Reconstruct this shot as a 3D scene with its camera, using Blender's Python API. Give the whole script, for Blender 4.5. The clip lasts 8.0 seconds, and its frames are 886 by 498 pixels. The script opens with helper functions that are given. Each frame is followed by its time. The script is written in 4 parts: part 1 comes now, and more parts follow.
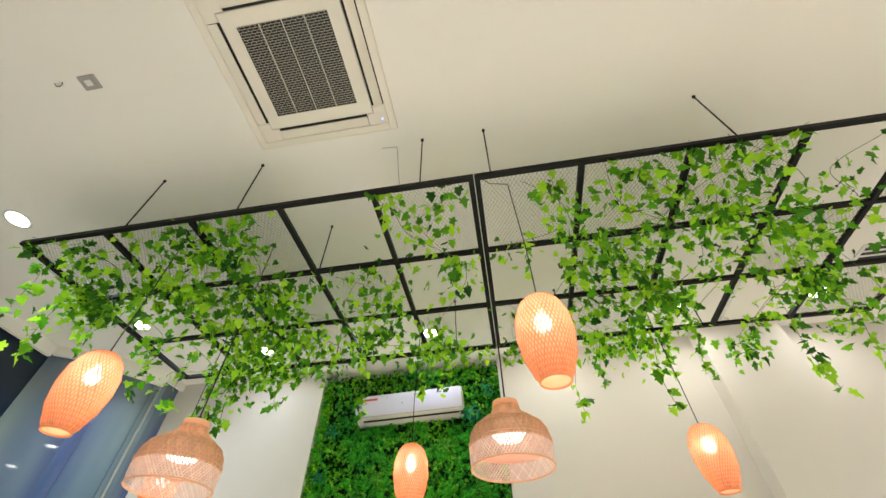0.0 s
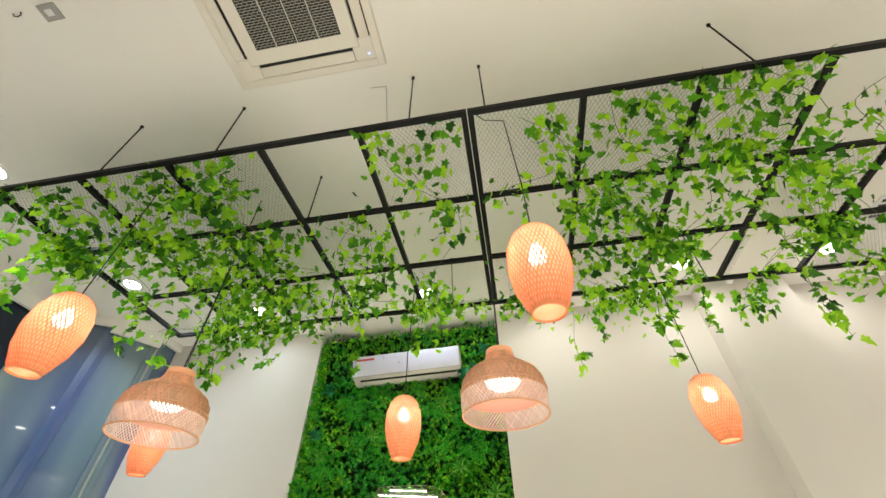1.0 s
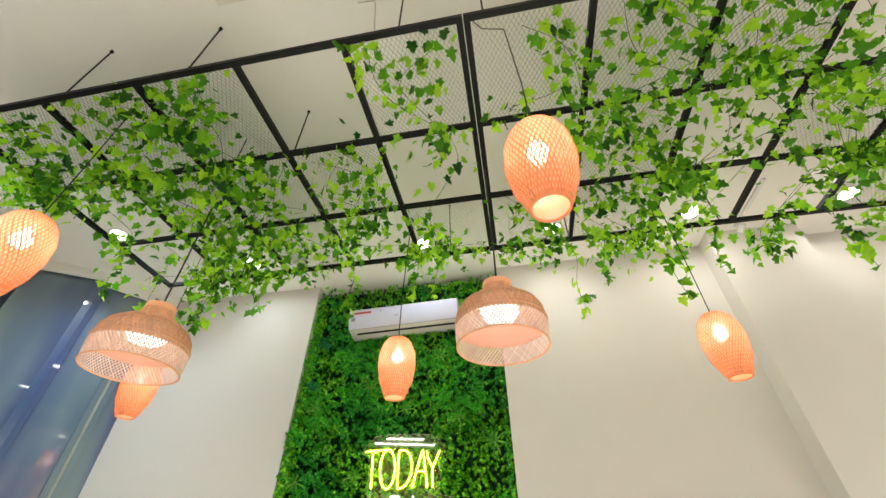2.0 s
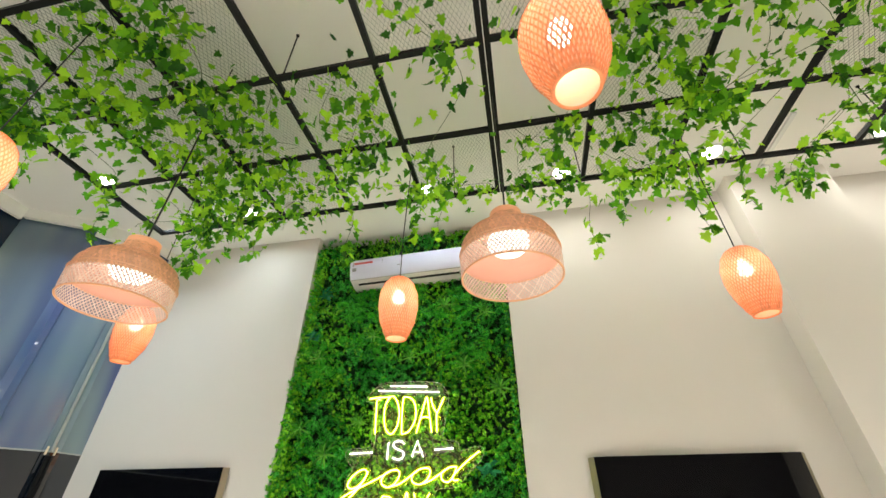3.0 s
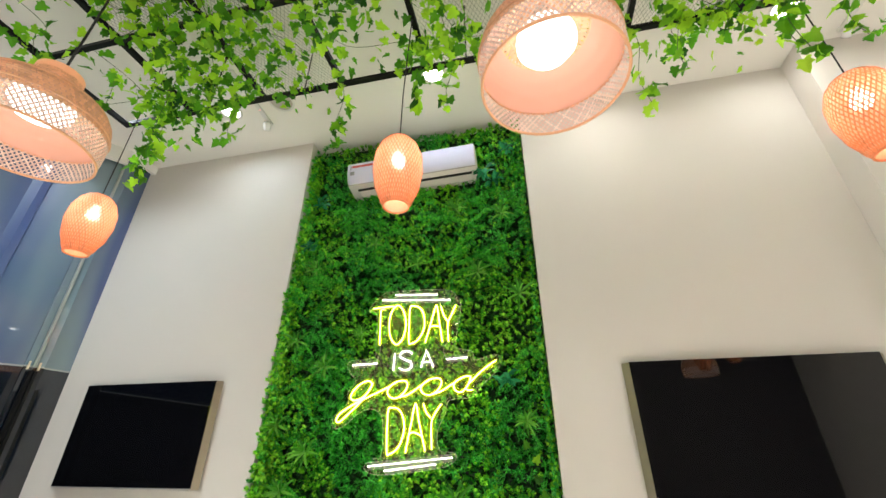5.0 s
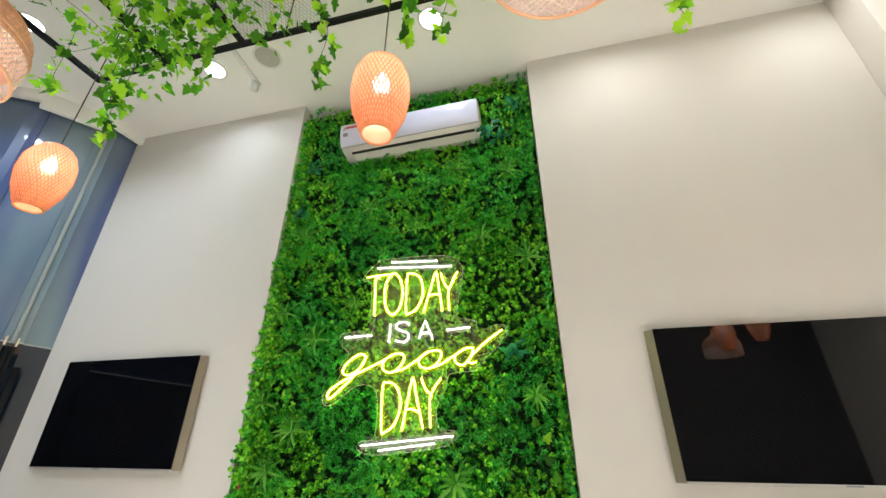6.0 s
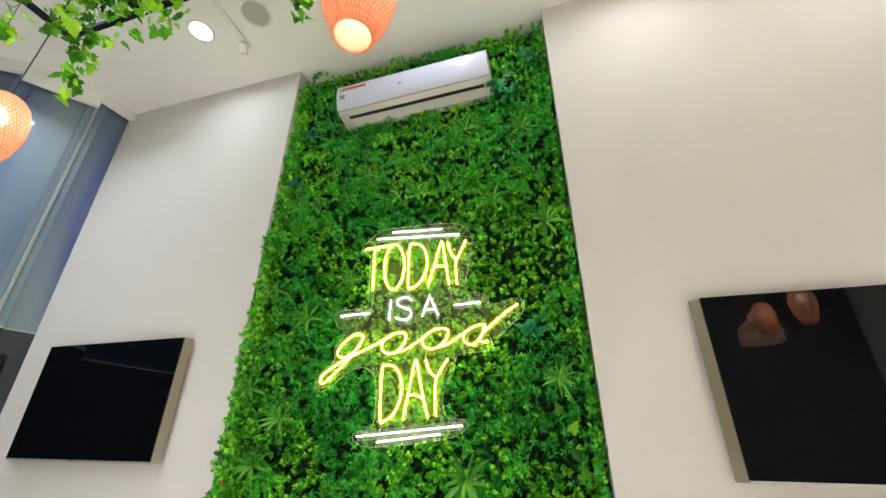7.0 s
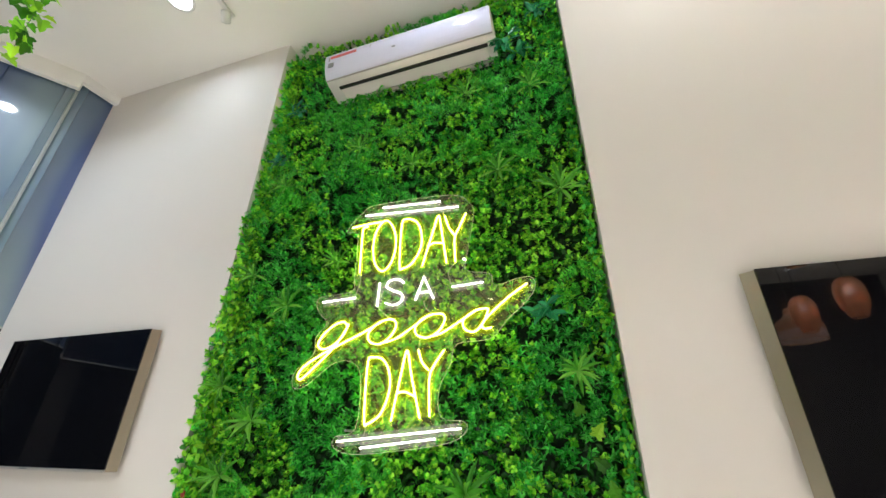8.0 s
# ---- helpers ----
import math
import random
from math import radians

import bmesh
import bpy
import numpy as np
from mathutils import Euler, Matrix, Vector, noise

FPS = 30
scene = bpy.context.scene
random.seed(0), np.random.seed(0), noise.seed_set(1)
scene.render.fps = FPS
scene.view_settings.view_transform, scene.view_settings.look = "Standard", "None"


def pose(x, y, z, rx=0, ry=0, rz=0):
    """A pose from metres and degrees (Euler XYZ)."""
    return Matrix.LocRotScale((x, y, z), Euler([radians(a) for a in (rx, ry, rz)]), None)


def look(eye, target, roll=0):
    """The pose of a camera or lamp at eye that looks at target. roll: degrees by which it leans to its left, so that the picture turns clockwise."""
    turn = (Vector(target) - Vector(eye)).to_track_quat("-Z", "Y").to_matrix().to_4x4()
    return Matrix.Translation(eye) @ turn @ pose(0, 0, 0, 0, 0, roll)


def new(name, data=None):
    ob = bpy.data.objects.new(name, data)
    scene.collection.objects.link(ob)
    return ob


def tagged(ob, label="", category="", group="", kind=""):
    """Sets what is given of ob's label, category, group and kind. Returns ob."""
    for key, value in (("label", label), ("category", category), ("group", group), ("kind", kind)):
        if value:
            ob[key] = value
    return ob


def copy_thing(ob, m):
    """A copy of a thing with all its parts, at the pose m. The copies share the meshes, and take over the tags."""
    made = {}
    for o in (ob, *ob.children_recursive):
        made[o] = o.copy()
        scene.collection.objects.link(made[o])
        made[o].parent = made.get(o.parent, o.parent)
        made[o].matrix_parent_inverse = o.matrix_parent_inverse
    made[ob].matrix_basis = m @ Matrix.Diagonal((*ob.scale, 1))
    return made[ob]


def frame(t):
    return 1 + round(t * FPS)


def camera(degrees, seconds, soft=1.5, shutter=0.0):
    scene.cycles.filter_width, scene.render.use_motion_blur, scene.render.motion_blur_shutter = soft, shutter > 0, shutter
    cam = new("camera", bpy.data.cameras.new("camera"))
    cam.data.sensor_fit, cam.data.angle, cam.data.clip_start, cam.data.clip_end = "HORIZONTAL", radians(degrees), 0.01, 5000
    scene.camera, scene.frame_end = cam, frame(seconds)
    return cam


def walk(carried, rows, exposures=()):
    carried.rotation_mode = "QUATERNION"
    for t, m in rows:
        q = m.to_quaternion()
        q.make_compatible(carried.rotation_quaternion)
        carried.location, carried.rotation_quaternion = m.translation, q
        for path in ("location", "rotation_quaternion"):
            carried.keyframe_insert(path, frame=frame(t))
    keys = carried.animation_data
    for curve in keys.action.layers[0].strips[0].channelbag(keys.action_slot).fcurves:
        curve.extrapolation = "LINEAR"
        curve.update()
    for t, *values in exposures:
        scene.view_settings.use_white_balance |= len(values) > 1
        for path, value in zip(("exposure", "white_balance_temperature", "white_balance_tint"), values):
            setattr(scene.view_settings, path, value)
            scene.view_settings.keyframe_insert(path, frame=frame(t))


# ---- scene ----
cam = camera(95.8, 8.0)
PATH = [
    (0, (0.02, 0.006, 1.544), (-0.195, 1.366, 2.995), -0.8),
    (0.5, (0.031, 0.11, 1.531), (-0.2, 1.507, 2.943), -0.5),
    (1, (0.048, 0.229, 1.515), (-0.198, 1.675, 2.875), -0.5),
    (1.5, (0.063, 0.361, 1.491), (-0.205, 1.857, 2.791), -0.2),
    (1.7, (0.052, 0.428, 1.467), (-0.215, 1.935, 2.754), -0.2),
    (2.8, (0.033, 0.684, 1.417), (-0.278, 2.294, 2.562), -0.1),
    (3, (0.001, 0.74, 1.411), (-0.311, 2.37, 2.527), -0.1),
    (3.5, (-0.046, 0.892, 1.377), (-0.374, 2.561, 2.429), -0.1),
    (4, (-0.098, 1.034, 1.341), (-0.438, 2.735, 2.338), -0.1),
    (4.5, (-0.123, 1.186, 1.308), (-0.481, 2.912, 2.253), -0.1),
    (5, (-0.13, 1.346, 1.276), (-0.51, 3.088, 2.182), -0.1),
    (6.5, (-0.145, 1.868, 1.209), (-0.615, 3.615, 2.061), 0.2),
    (7, (-0.176, 2.053, 1.202), (-0.684, 3.793, 2.048), 0.3),
    (7.5, (-0.199, 2.228, 1.2), (-0.726, 3.956, 2.058), 0.3),
    (8, (-0.205, 2.42, 1.192), (-0.765, 4.129, 2.067), 0.6),
]
EXPOSURES = [(0, -0.03, 6450, 5), (2.5, -0.02, 6450, 5), (5, -0.04, 6300, 8), (6.5, -0.03, 6100, 9), (8, 0.03, 6050, 11)]
walk(cam, [(t, look(eye, target, roll)) for t, eye, target, roll in PATH], EXPOSURES)

# ---------------------------------------------------------------- sizes
CEIL = 4.033          # ceiling height
WALL_Y = 4.085        # face of the far wall
GRID_Z = 3.47         # underside of the hanging frame
CELL = 0.585          # frame module
GREEN_X0, GREEN_X1 = -2.047, -0.03   # recess of the planted wall
BACK_Y = 4.26         # back of the recess
WALL_LIGHTS = [(-2.57, 3.54), (-0.69, 3.54), (0.57, 3.54), (1.83, 3.54), (3.13, 3.54)]
# first two are in view; the others are added unseen to brighten the room
ROOM_AND_FILL_LIGHTS = [(-3.6, 1.43), (-3.6, 2.86), (-3.6, 0.0), (-3.6, -1.5), (-1.8, -0.2), (0.0, -0.2), (1.8, -0.2), (3.4, -0.6), (-1.8, -2.4), (0.0, -2.4), (1.8, -2.4), (3.6, -2.4), (4.2, 0.4), (4.2, 1.9)]
WALL_WATTS, ROOM_WATTS = 6.0, 23.5

# ---------------------------------------------------------------- world: a night street outside
world = bpy.data.worlds.new("world")
scene.world = world
world.use_nodes = True
world.node_tree.nodes["Background"].inputs[0].default_value = (0.010, 0.016, 0.035, 1)
world.node_tree.nodes["Background"].inputs[1].default_value = 1.0


def lamp(name, kind, where, watts, colour, size=0.05, spread=None, aim=None):
    data = bpy.data.lights.new(name, kind)
    data.energy, data.color = watts, colour
    if kind == "AREA":
        data.shape, data.size = "DISK", size
        if spread:
            data.spread = radians(spread)
    else:
        data.shadow_soft_size = size
    ob = new(name, data)
    ob.matrix_world = look(where, aim) if aim else Matrix.Translation(where)
    return ob


# ---------------------------------------------------------------- materials
def nodes_of(name):
    m = bpy.data.materials.new(name)
    m.use_nodes = True
    return m, m.node_tree.nodes, m.node_tree.links


def paint(name, colour, rough=0.6, metal=0.0, vary=0.06, scale=4.0, bump=0.02, fine=120.0, coat=0.0, spec=0.5, per_object=0.0):
    """A surface whose colour and gloss vary at two scales, with fine relief."""
    m, n, k = nodes_of(name)
    b = n["Principled BSDF"]
    co = n.new("ShaderNodeTexCoord")
    big, small = n.new("ShaderNodeTexNoise"), n.new("ShaderNodeTexNoise")
    big.inputs["Scale"].default_value, small.inputs["Scale"].default_value = scale, fine
    big.inputs["Detail"].default_value, small.inputs["Detail"].default_value = 5, 3
    k.new(co.outputs["Object"], big.inputs["Vector"])
    k.new(co.outputs["Object"], small.inputs["Vector"])
    mix = n.new("ShaderNodeMix")
    mix.data_type = "RGBA"
    mix.inputs[6].default_value = (*[c * (1 - vary) for c in colour], 1)
    mix.inputs[7].default_value = (*[min(1, c * (1 + vary)) for c in colour], 1)
    k.new(big.outputs["Fac"], mix.inputs["Factor"])
    out = mix.outputs[2]
    if per_object:
        info, hsv, ran = n.new("ShaderNodeObjectInfo"), n.new("ShaderNodeHueSaturation"), n.new("ShaderNodeMapRange")
        ran.inputs["To Min"].default_value, ran.inputs["To Max"].default_value = 1 - per_object, 1 + per_object
        k.new(info.outputs["Random"], ran.inputs["Value"])
        k.new(ran.outputs["Result"], hsv.inputs["Value"])
        k.new(out, hsv.inputs["Color"])
        out = hsv.outputs["Color"]
    k.new(out, b.inputs["Base Color"])
    rr = n.new("ShaderNodeMapRange")
    rr.inputs["To Min"].default_value, rr.inputs["To Max"].default_value = rough * 0.85, min(1, rough * 1.15)
    k.new(small.outputs["Fac"], rr.inputs["Value"])
    k.new(rr.outputs["Result"], b.inputs["Roughness"])
    b.inputs["Metallic"].default_value = metal
    b.inputs["Coat Weight"].default_value = coat
    b.inputs["Specular IOR Level"].default_value = spec
    if bump:
        bu = n.new("ShaderNodeBump")
        bu.inputs["Strength"].default_value, bu.inputs["Distance"].default_value = bump * 5, 0.002
        k.new(small.outputs["Fac"], bu.inputs["Height"])
        k.new(bu.outputs["Normal"], b.inputs["Normal"])
    return m


def glow(name, colour, strength):
    m, n, k = nodes_of(name)
    b = n["Principled BSDF"]
    b.inputs["Base Color"].default_value = (0.8, 0.8, 0.8, 1)
    b.inputs["Emission Color"].default_value = (*colour, 1)
    b.inputs["Emission Strength"].default_value = strength
    return m


def leafy(name, dark, mid, light, translucent=0.35, rough=0.42, island=False, scale=3.0):
    """Leaf green: random from leaf to leaf, patches at a larger scale, light coming through."""
    m, n, k = nodes_of(name)
    b, out = n["Principled BSDF"], n["Material Output"]
    if island:
        src = n.new("ShaderNodeNewGeometry").outputs["Random Per Island"]
    else:
        src = n.new("ShaderNodeObjectInfo").outputs["Random"]
    geo, big = n.new("ShaderNodeNewGeometry"), n.new("ShaderNodeTexNoise")
    big.inputs["Scale"].default_value = scale
    big.inputs["Detail"].default_value = 2
    k.new(geo.outputs["Position"], big.inputs["Vector"])
    add = n.new("ShaderNodeMath")
    add.operation = "MULTIPLY_ADD"
    add.inputs[1].default_value = 0.88
    sub = n.new("ShaderNodeMapRange")
    sub.inputs["From Min"].default_value, sub.inputs["From Max"].default_value = 0.3, 0.7
    sub.inputs["To Min"].default_value, sub.inputs["To Max"].default_value = 0.0, 0.3
    k.new(big.outputs["Fac"], sub.inputs["Value"])
    k.new(src, add.inputs[0])
    k.new(sub.outputs["Result"], add.inputs[2])
    ramp = n.new("ShaderNodeValToRGB")
    e = ramp.color_ramp.elements
    e[0].position, e[0].color = 0.12, (*dark, 1)
    e[1].position, e[1].color = 0.92, (*light, 1)
    x = e.new(0.5)
    x.color = (*mid, 1)
    k.new(add.outputs["Value"], ramp.inputs["Fac"])
    k.new(ramp.outputs["Color"], b.inputs["Base Color"])
    b.inputs["Roughness"].default_value = rough
    b.inputs["Specular IOR Level"].default_value = 0.4
    tr, mix = n.new("ShaderNodeBsdfTranslucent"), n.new("ShaderNodeMixShader")
    k.new(ramp.outputs["Color"], tr.inputs["Color"])
    mix.inputs[0].default_value = translucent
    k.new(b.outputs[0], mix.inputs[1])
    k.new(tr.outputs[0], mix.inputs[2])
    k.new(mix.outputs[0], out.inputs["Surface"])
    return m


def cane(name, colour, translucent, gaps=0.0):
    """Split bamboo: long grain, some light coming through."""
    m, n, k = nodes_of(name)
    b, out = n["Principled BSDF"], n["Material Output"]
    geo = n.new("ShaderNodeNewGeometry")
    ramp = n.new("ShaderNodeValToRGB")
    e = ramp.color_ramp.elements
    e[0].color = (*[c * 0.82 for c in colour], 1)
    e[1].color = (*[min(1, c * 1.15) for c in colour], 1)
    k.new(geo.outputs["Random Per Island"], ramp.inputs["Fac"])
    k.new(ramp.outputs["Color"], b.inputs["Base Color"])
    b.inputs["Roughness"].default_value = 0.5
    tr, mix = n.new("ShaderNodeBsdfTranslucent"), n.new("ShaderNodeMixShader")
    k.new(ramp.outputs["Color"], tr.inputs["Color"])
    mix.inputs[0].default_value = translucent
    k.new(b.outputs[0], mix.inputs[1])
    k.new(tr.outputs[0], mix.inputs[2])
    last = mix
    if gaps:
        see, last = n.new("ShaderNodeBsdfTransparent"), n.new("ShaderNodeMixShader")
        last.inputs[0].default_value = gaps
        k.new(mix.outputs[0], last.inputs[1])
        k.new(see.outputs[0], last.inputs[2])
    k.new(last.outputs[0], out.inputs["Surface"])
    return m


def frosted(name):
    """Navy window film with uneven upright pale streaks painted in for the room's reflections, and clear glass on its
    face.
    """
    m, n, k = nodes_of(name)
    b = n["Principled BSDF"]
    co, mp, streak, fine, ramp = n.new("ShaderNodeTexCoord"), n.new("ShaderNodeMapping"), n.new("ShaderNodeTexNoise"), n.new("ShaderNodeTexNoise"), n.new("ShaderNodeValToRGB")
    mp.inputs["Scale"].default_value = (1.5, 1.5, 0.22)
    streak.inputs["Scale"].default_value, streak.inputs["Detail"].default_value = 1.1, 2
    fine.inputs["Scale"].default_value = 60
    k.new(co.outputs["Object"], mp.inputs["Vector"])
    k.new(mp.outputs["Vector"], streak.inputs["Vector"])
    k.new(co.outputs["Object"], fine.inputs["Vector"])
    e = ramp.color_ramp.elements
    e[0].position, e[0].color = 0.33, (0.032, 0.066, 0.205, 1)
    e[1].position, e[1].color = 0.53, (0.215, 0.300, 0.310, 1)
    k.new(streak.outputs["Fac"], ramp.inputs["Fac"])
    k.new(ramp.outputs["Color"], b.inputs["Base Color"])
    rr = n.new("ShaderNodeMapRange")
    rr.inputs["To Min"].default_value, rr.inputs["To Max"].default_value = 0.38, 0.52
    k.new(fine.outputs["Fac"], rr.inputs["Value"])
    k.new(rr.outputs["Result"], b.inputs["Roughness"])
    b.inputs["Coat Weight"].default_value, b.inputs["Coat Roughness"].default_value, b.inputs["Coat IOR"].default_value = 0.8, 0.03, 1.9
    return m


WALL = paint("wall_paint", (0.715, 0.675, 0.632), 0.7, vary=0.025, scale=1.5, bump=0.012, fine=260)
CEILING = paint("ceiling_paint", (0.845, 0.815, 0.778), 0.8, vary=0.02, scale=1.0, bump=0.01, fine=200)
# floor is out of view, kept pale to bounce light up at the ceiling
FLOOR = paint("bounce_floor", (0.82, 0.785, 0.72), 0.35, vary=0.08, scale=2, bump=0.0)
DARKWALL = paint("dark_wall_paint", (0.055, 0.048, 0.046), 0.5, vary=0.3, scale=2.5, bump=0.02)
BLACK = paint("black_steel", (0.006, 0.006, 0.0065), 0.5, vary=0.2, scale=8, bump=0.02, spec=0.2)
MESH = paint("mesh_steel", (0.42, 0.41, 0.39), 0.45, metal=0.3, vary=0.15, scale=8, bump=0.0)
PLASTIC = paint("white_plastic", (0.78, 0.77, 0.76), 0.22, vary=0.02, scale=3, bump=0.0)
AC_PLASTIC = paint("ac_plastic", (0.64, 0.59, 0.56), 0.55, vary=0.03, scale=3, bump=0.0, spec=0.25)
# lilac tint: bluish light on the white panel, put into its colour
PANEL_GLOSS = paint("bluish_gloss_panel", (0.64, 0.63, 0.78), 0.12, vary=0.02, scale=3, bump=0.0, spec=0.6)
PANEL_PLASTIC = paint("cream_plastic", (0.78, 0.73, 0.66), 0.45, vary=0.03, scale=3, bump=0.0)
GREY_PLASTIC = paint("grey_plastic", (0.36, 0.34, 0.33), 0.45, vary=0.05, scale=6, bump=0.0)
DARK = paint("dark_gap", (0.012, 0.011, 0.010), 0.6, vary=0.2, scale=10, bump=0.0)
GRILLE = paint("grille_plastic", (0.45, 0.42, 0.37), 0.5, vary=0.05, scale=10, bump=0.0)
CORD = paint("black_cord", (0.015, 0.014, 0.014), 0.5, vary=0.2, scale=20, bump=0.0)
SCREEN = paint("screen_glass", (0.003, 0.003, 0.004), 0.03, vary=0.1, scale=3, bump=0.0, spec=0.65)
SILVER = paint("silver_trim", (0.62, 0.60, 0.57), 0.3, metal=0.6, vary=0.05, scale=3, bump=0.0)
CHROME = paint("brushed_metal", (0.42, 0.37, 0.28), 0.42, metal=1.0, vary=0.08, scale=3, bump=0.0)
PELMET = paint("pelmet_paint", (0.86, 0.84, 0.81), 0.5, vary=0.03, scale=3, bump=0.0)
MULLION = paint("grey_sealant", (0.34, 0.36, 0.36), 0.5, vary=0.1, scale=5, bump=0.0)
GLASS_FILM = frosted("filmed_glass")
# the long pane's darker look at its angle is put into this colour
GLASS_NAVY = paint("navy_glass", (0.008, 0.018, 0.042), 0.12, vary=0.3, scale=0.8, bump=0.0, spec=0.5)
GLASS_DARK = paint("night_glass", (0.004, 0.008, 0.016), 0.03, vary=0.2, scale=1, bump=0.0, spec=0.5)
GLASS_DARK.node_tree.nodes["Principled BSDF"].inputs["IOR"].default_value = 1.9
STEM = paint("vine_stem", (0.07, 0.11, 0.03), 0.6, vary=0.2, scale=20, bump=0.0)
IVY = leafy("ivy_leaf", (0.012, 0.085, 0.004), (0.125, 0.42, 0.011), (0.50, 0.84, 0.038), 0.50)
HEDGE = leafy("hedge_leaf", (0.014, 0.16, 0.005), (0.105, 0.56, 0.014), (0.46, 0.92, 0.06), 0.18, island=True, scale=5.0)
HEDGE_SLIM = leafy("slim_leaf", (0.006, 0.15, 0.012), (0.036, 0.44, 0.034), (0.14, 0.70, 0.085), 0.14, rough=0.33, island=True, scale=5.0)
# hedge leaf painted near-black, for the shade deep between the clumps
HEDGE_SHADE = leafy("shaded_inner_leaf", (0.001, 0.016, 0.001), (0.004, 0.055, 0.003), (0.014, 0.11, 0.007), 0.08, island=True)
FERN = leafy("fern_leaf", (0.012, 0.20, 0.008), (0.050, 0.46, 0.020), (0.15, 0.68, 0.045), 0.25, island=True)
ROSETTE = leafy("rosette_leaf", (0.05, 0.24, 0.02), (0.11, 0.42, 0.03), (0.26, 0.60, 0.08), 0.2, island=True)
BLUE_LEAF = leafy("blue_leaf", (0.006, 0.14, 0.045), (0.018, 0.25, 0.09), (0.05, 0.38, 0.15), 0.2, rough=0.35, island=True)
# near-black puts the shade behind the leaves into the mat's colour
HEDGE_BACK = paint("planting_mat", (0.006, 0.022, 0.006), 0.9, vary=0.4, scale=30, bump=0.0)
CANE_ORANGE = cane("orange_cane", (0.85, 0.34, 0.155), 0.18)
CANE_TAN = cane("tan_cane", (0.89, 0.52, 0.31), 0.24)
# paler copy of the tan cane, for the skirt lit by the bulb
CANE_LIT = cane("lit_cane", (0.95, 0.73, 0.65), 0.27)
LINER_ORANGE = cane("orange_liner", (0.95, 0.53, 0.33), 0.33, 0.10)
LINER_TAN = cane("tan_liner", (0.74, 0.44, 0.33), 0.14, 0.10)
LED = glow("led_disc", (1.0, 0.96, 0.88), 14.0)
BULB = glow("warm_bulb", (1.0, 0.93, 0.86), 36.0)
GLOBE = glow("globe_bulb", (1.0, 0.93, 0.90), 3.3)
NEON_YELLOW = glow("yellow_neon", (0.82, 0.95, 0.050), 25.0)
NEON_WHITE = glow("white_neon", (1.0, 0.90, 0.84), 6.0)
BLUE_LED = glow("blue_indicator", (0.25, 0.35, 1.0), 4.0)
RED_LED = glow("red_indicator", (1.0, 0.05, 0.03), 2.0)
RED_PRINT = paint("red_print", (0.55, 0.08, 0.08), 0.4, vary=0.05, bump=0.0)
GREY_PRINT = paint("grey_print", (0.25, 0.25, 0.27), 0.4, vary=0.05, bump=0.0)
STICKER = paint("cream_clip", (0.72, 0.62, 0.45), 0.5, vary=0.05, bump=0.0)


def acrylic_sheet(name):
    """Thin clear sheet: sharp gloss, and a slight haze; the tubes' yellow glow is put into its colour."""
    m, n, k = nodes_of(name)
    out = n["Material Output"]
    b = n["Principled BSDF"]
    b.inputs["Base Color"].default_value = (0.85, 0.85, 0.34, 1)
    b.inputs["Roughness"].default_value = 0.3
    see, mix = n.new("ShaderNodeBsdfTransparent"), n.new("ShaderNodeMixShader")
    mix.inputs[0].default_value = 0.06
    k.new(see.outputs[0], mix.inputs[1])
    k.new(b.outputs[0], mix.inputs[2])
    gloss, top = n.new("ShaderNodeBsdfGlossy"), n.new("ShaderNodeMixShader")
    gloss.inputs["Roughness"].default_value = 0.02
    top.inputs[0].default_value = 0.025
    k.new(mix.outputs[0], top.inputs[1])
    k.new(gloss.outputs[0], top.inputs[2])
    k.new(top.outputs[0], out.inputs["Surface"])
    return m


ACRYLIC = acrylic_sheet("acrylic")
ACRYLIC_EDGE = paint("sheet_edge", (0.72, 0.74, 0.60), 0.2, vary=0.05, bump=0.0)


def halo_shell(name, colour, strength, solid):
    """Translucent glowing shell, added to draw the halo round a light tube."""
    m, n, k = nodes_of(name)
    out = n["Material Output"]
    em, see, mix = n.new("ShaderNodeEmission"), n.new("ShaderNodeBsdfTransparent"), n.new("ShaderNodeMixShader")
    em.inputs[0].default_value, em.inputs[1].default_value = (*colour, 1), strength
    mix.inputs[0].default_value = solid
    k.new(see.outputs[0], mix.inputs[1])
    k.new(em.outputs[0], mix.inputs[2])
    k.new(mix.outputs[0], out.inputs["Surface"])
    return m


HALO_YELLOW = halo_shell("yellow_halo", (0.62, 0.70, 0.004), 0.75, 0.17)
HALO_WHITE = halo_shell("white_halo", (1.0, 0.86, 0.80), 0.8, 0.09)


# ---------------------------------------------------------------- mesh helpers
def box(bm, x0, x1, y0, y1, z0, z1, bevel=0.0):
    vs = [bm.verts.new((x, y, z)) for x in (x0, x1) for y in (y0, y1) for z in (z0, z1)]
    made = []
    for f in ((0, 1, 3, 2), (4, 6, 7, 5), (0, 4, 5, 1), (2, 3, 7, 6), (0, 2, 6, 4), (1, 5, 7, 3)):
        made.append(bm.faces.new([vs[i] for i in f]))
    if bevel:
        edges = list({e for f in made for e in f.edges})
        bmesh.ops.bevel(bm, geom=edges, offset=bevel, segments=2, affect="EDGES", profile=0.5)
    return bm


def boxed(x0, x1, y0, y1, z0, z1, bevel=0.0):
    return box(bmesh.new(), x0, x1, y0, y1, z0, z1, bevel)


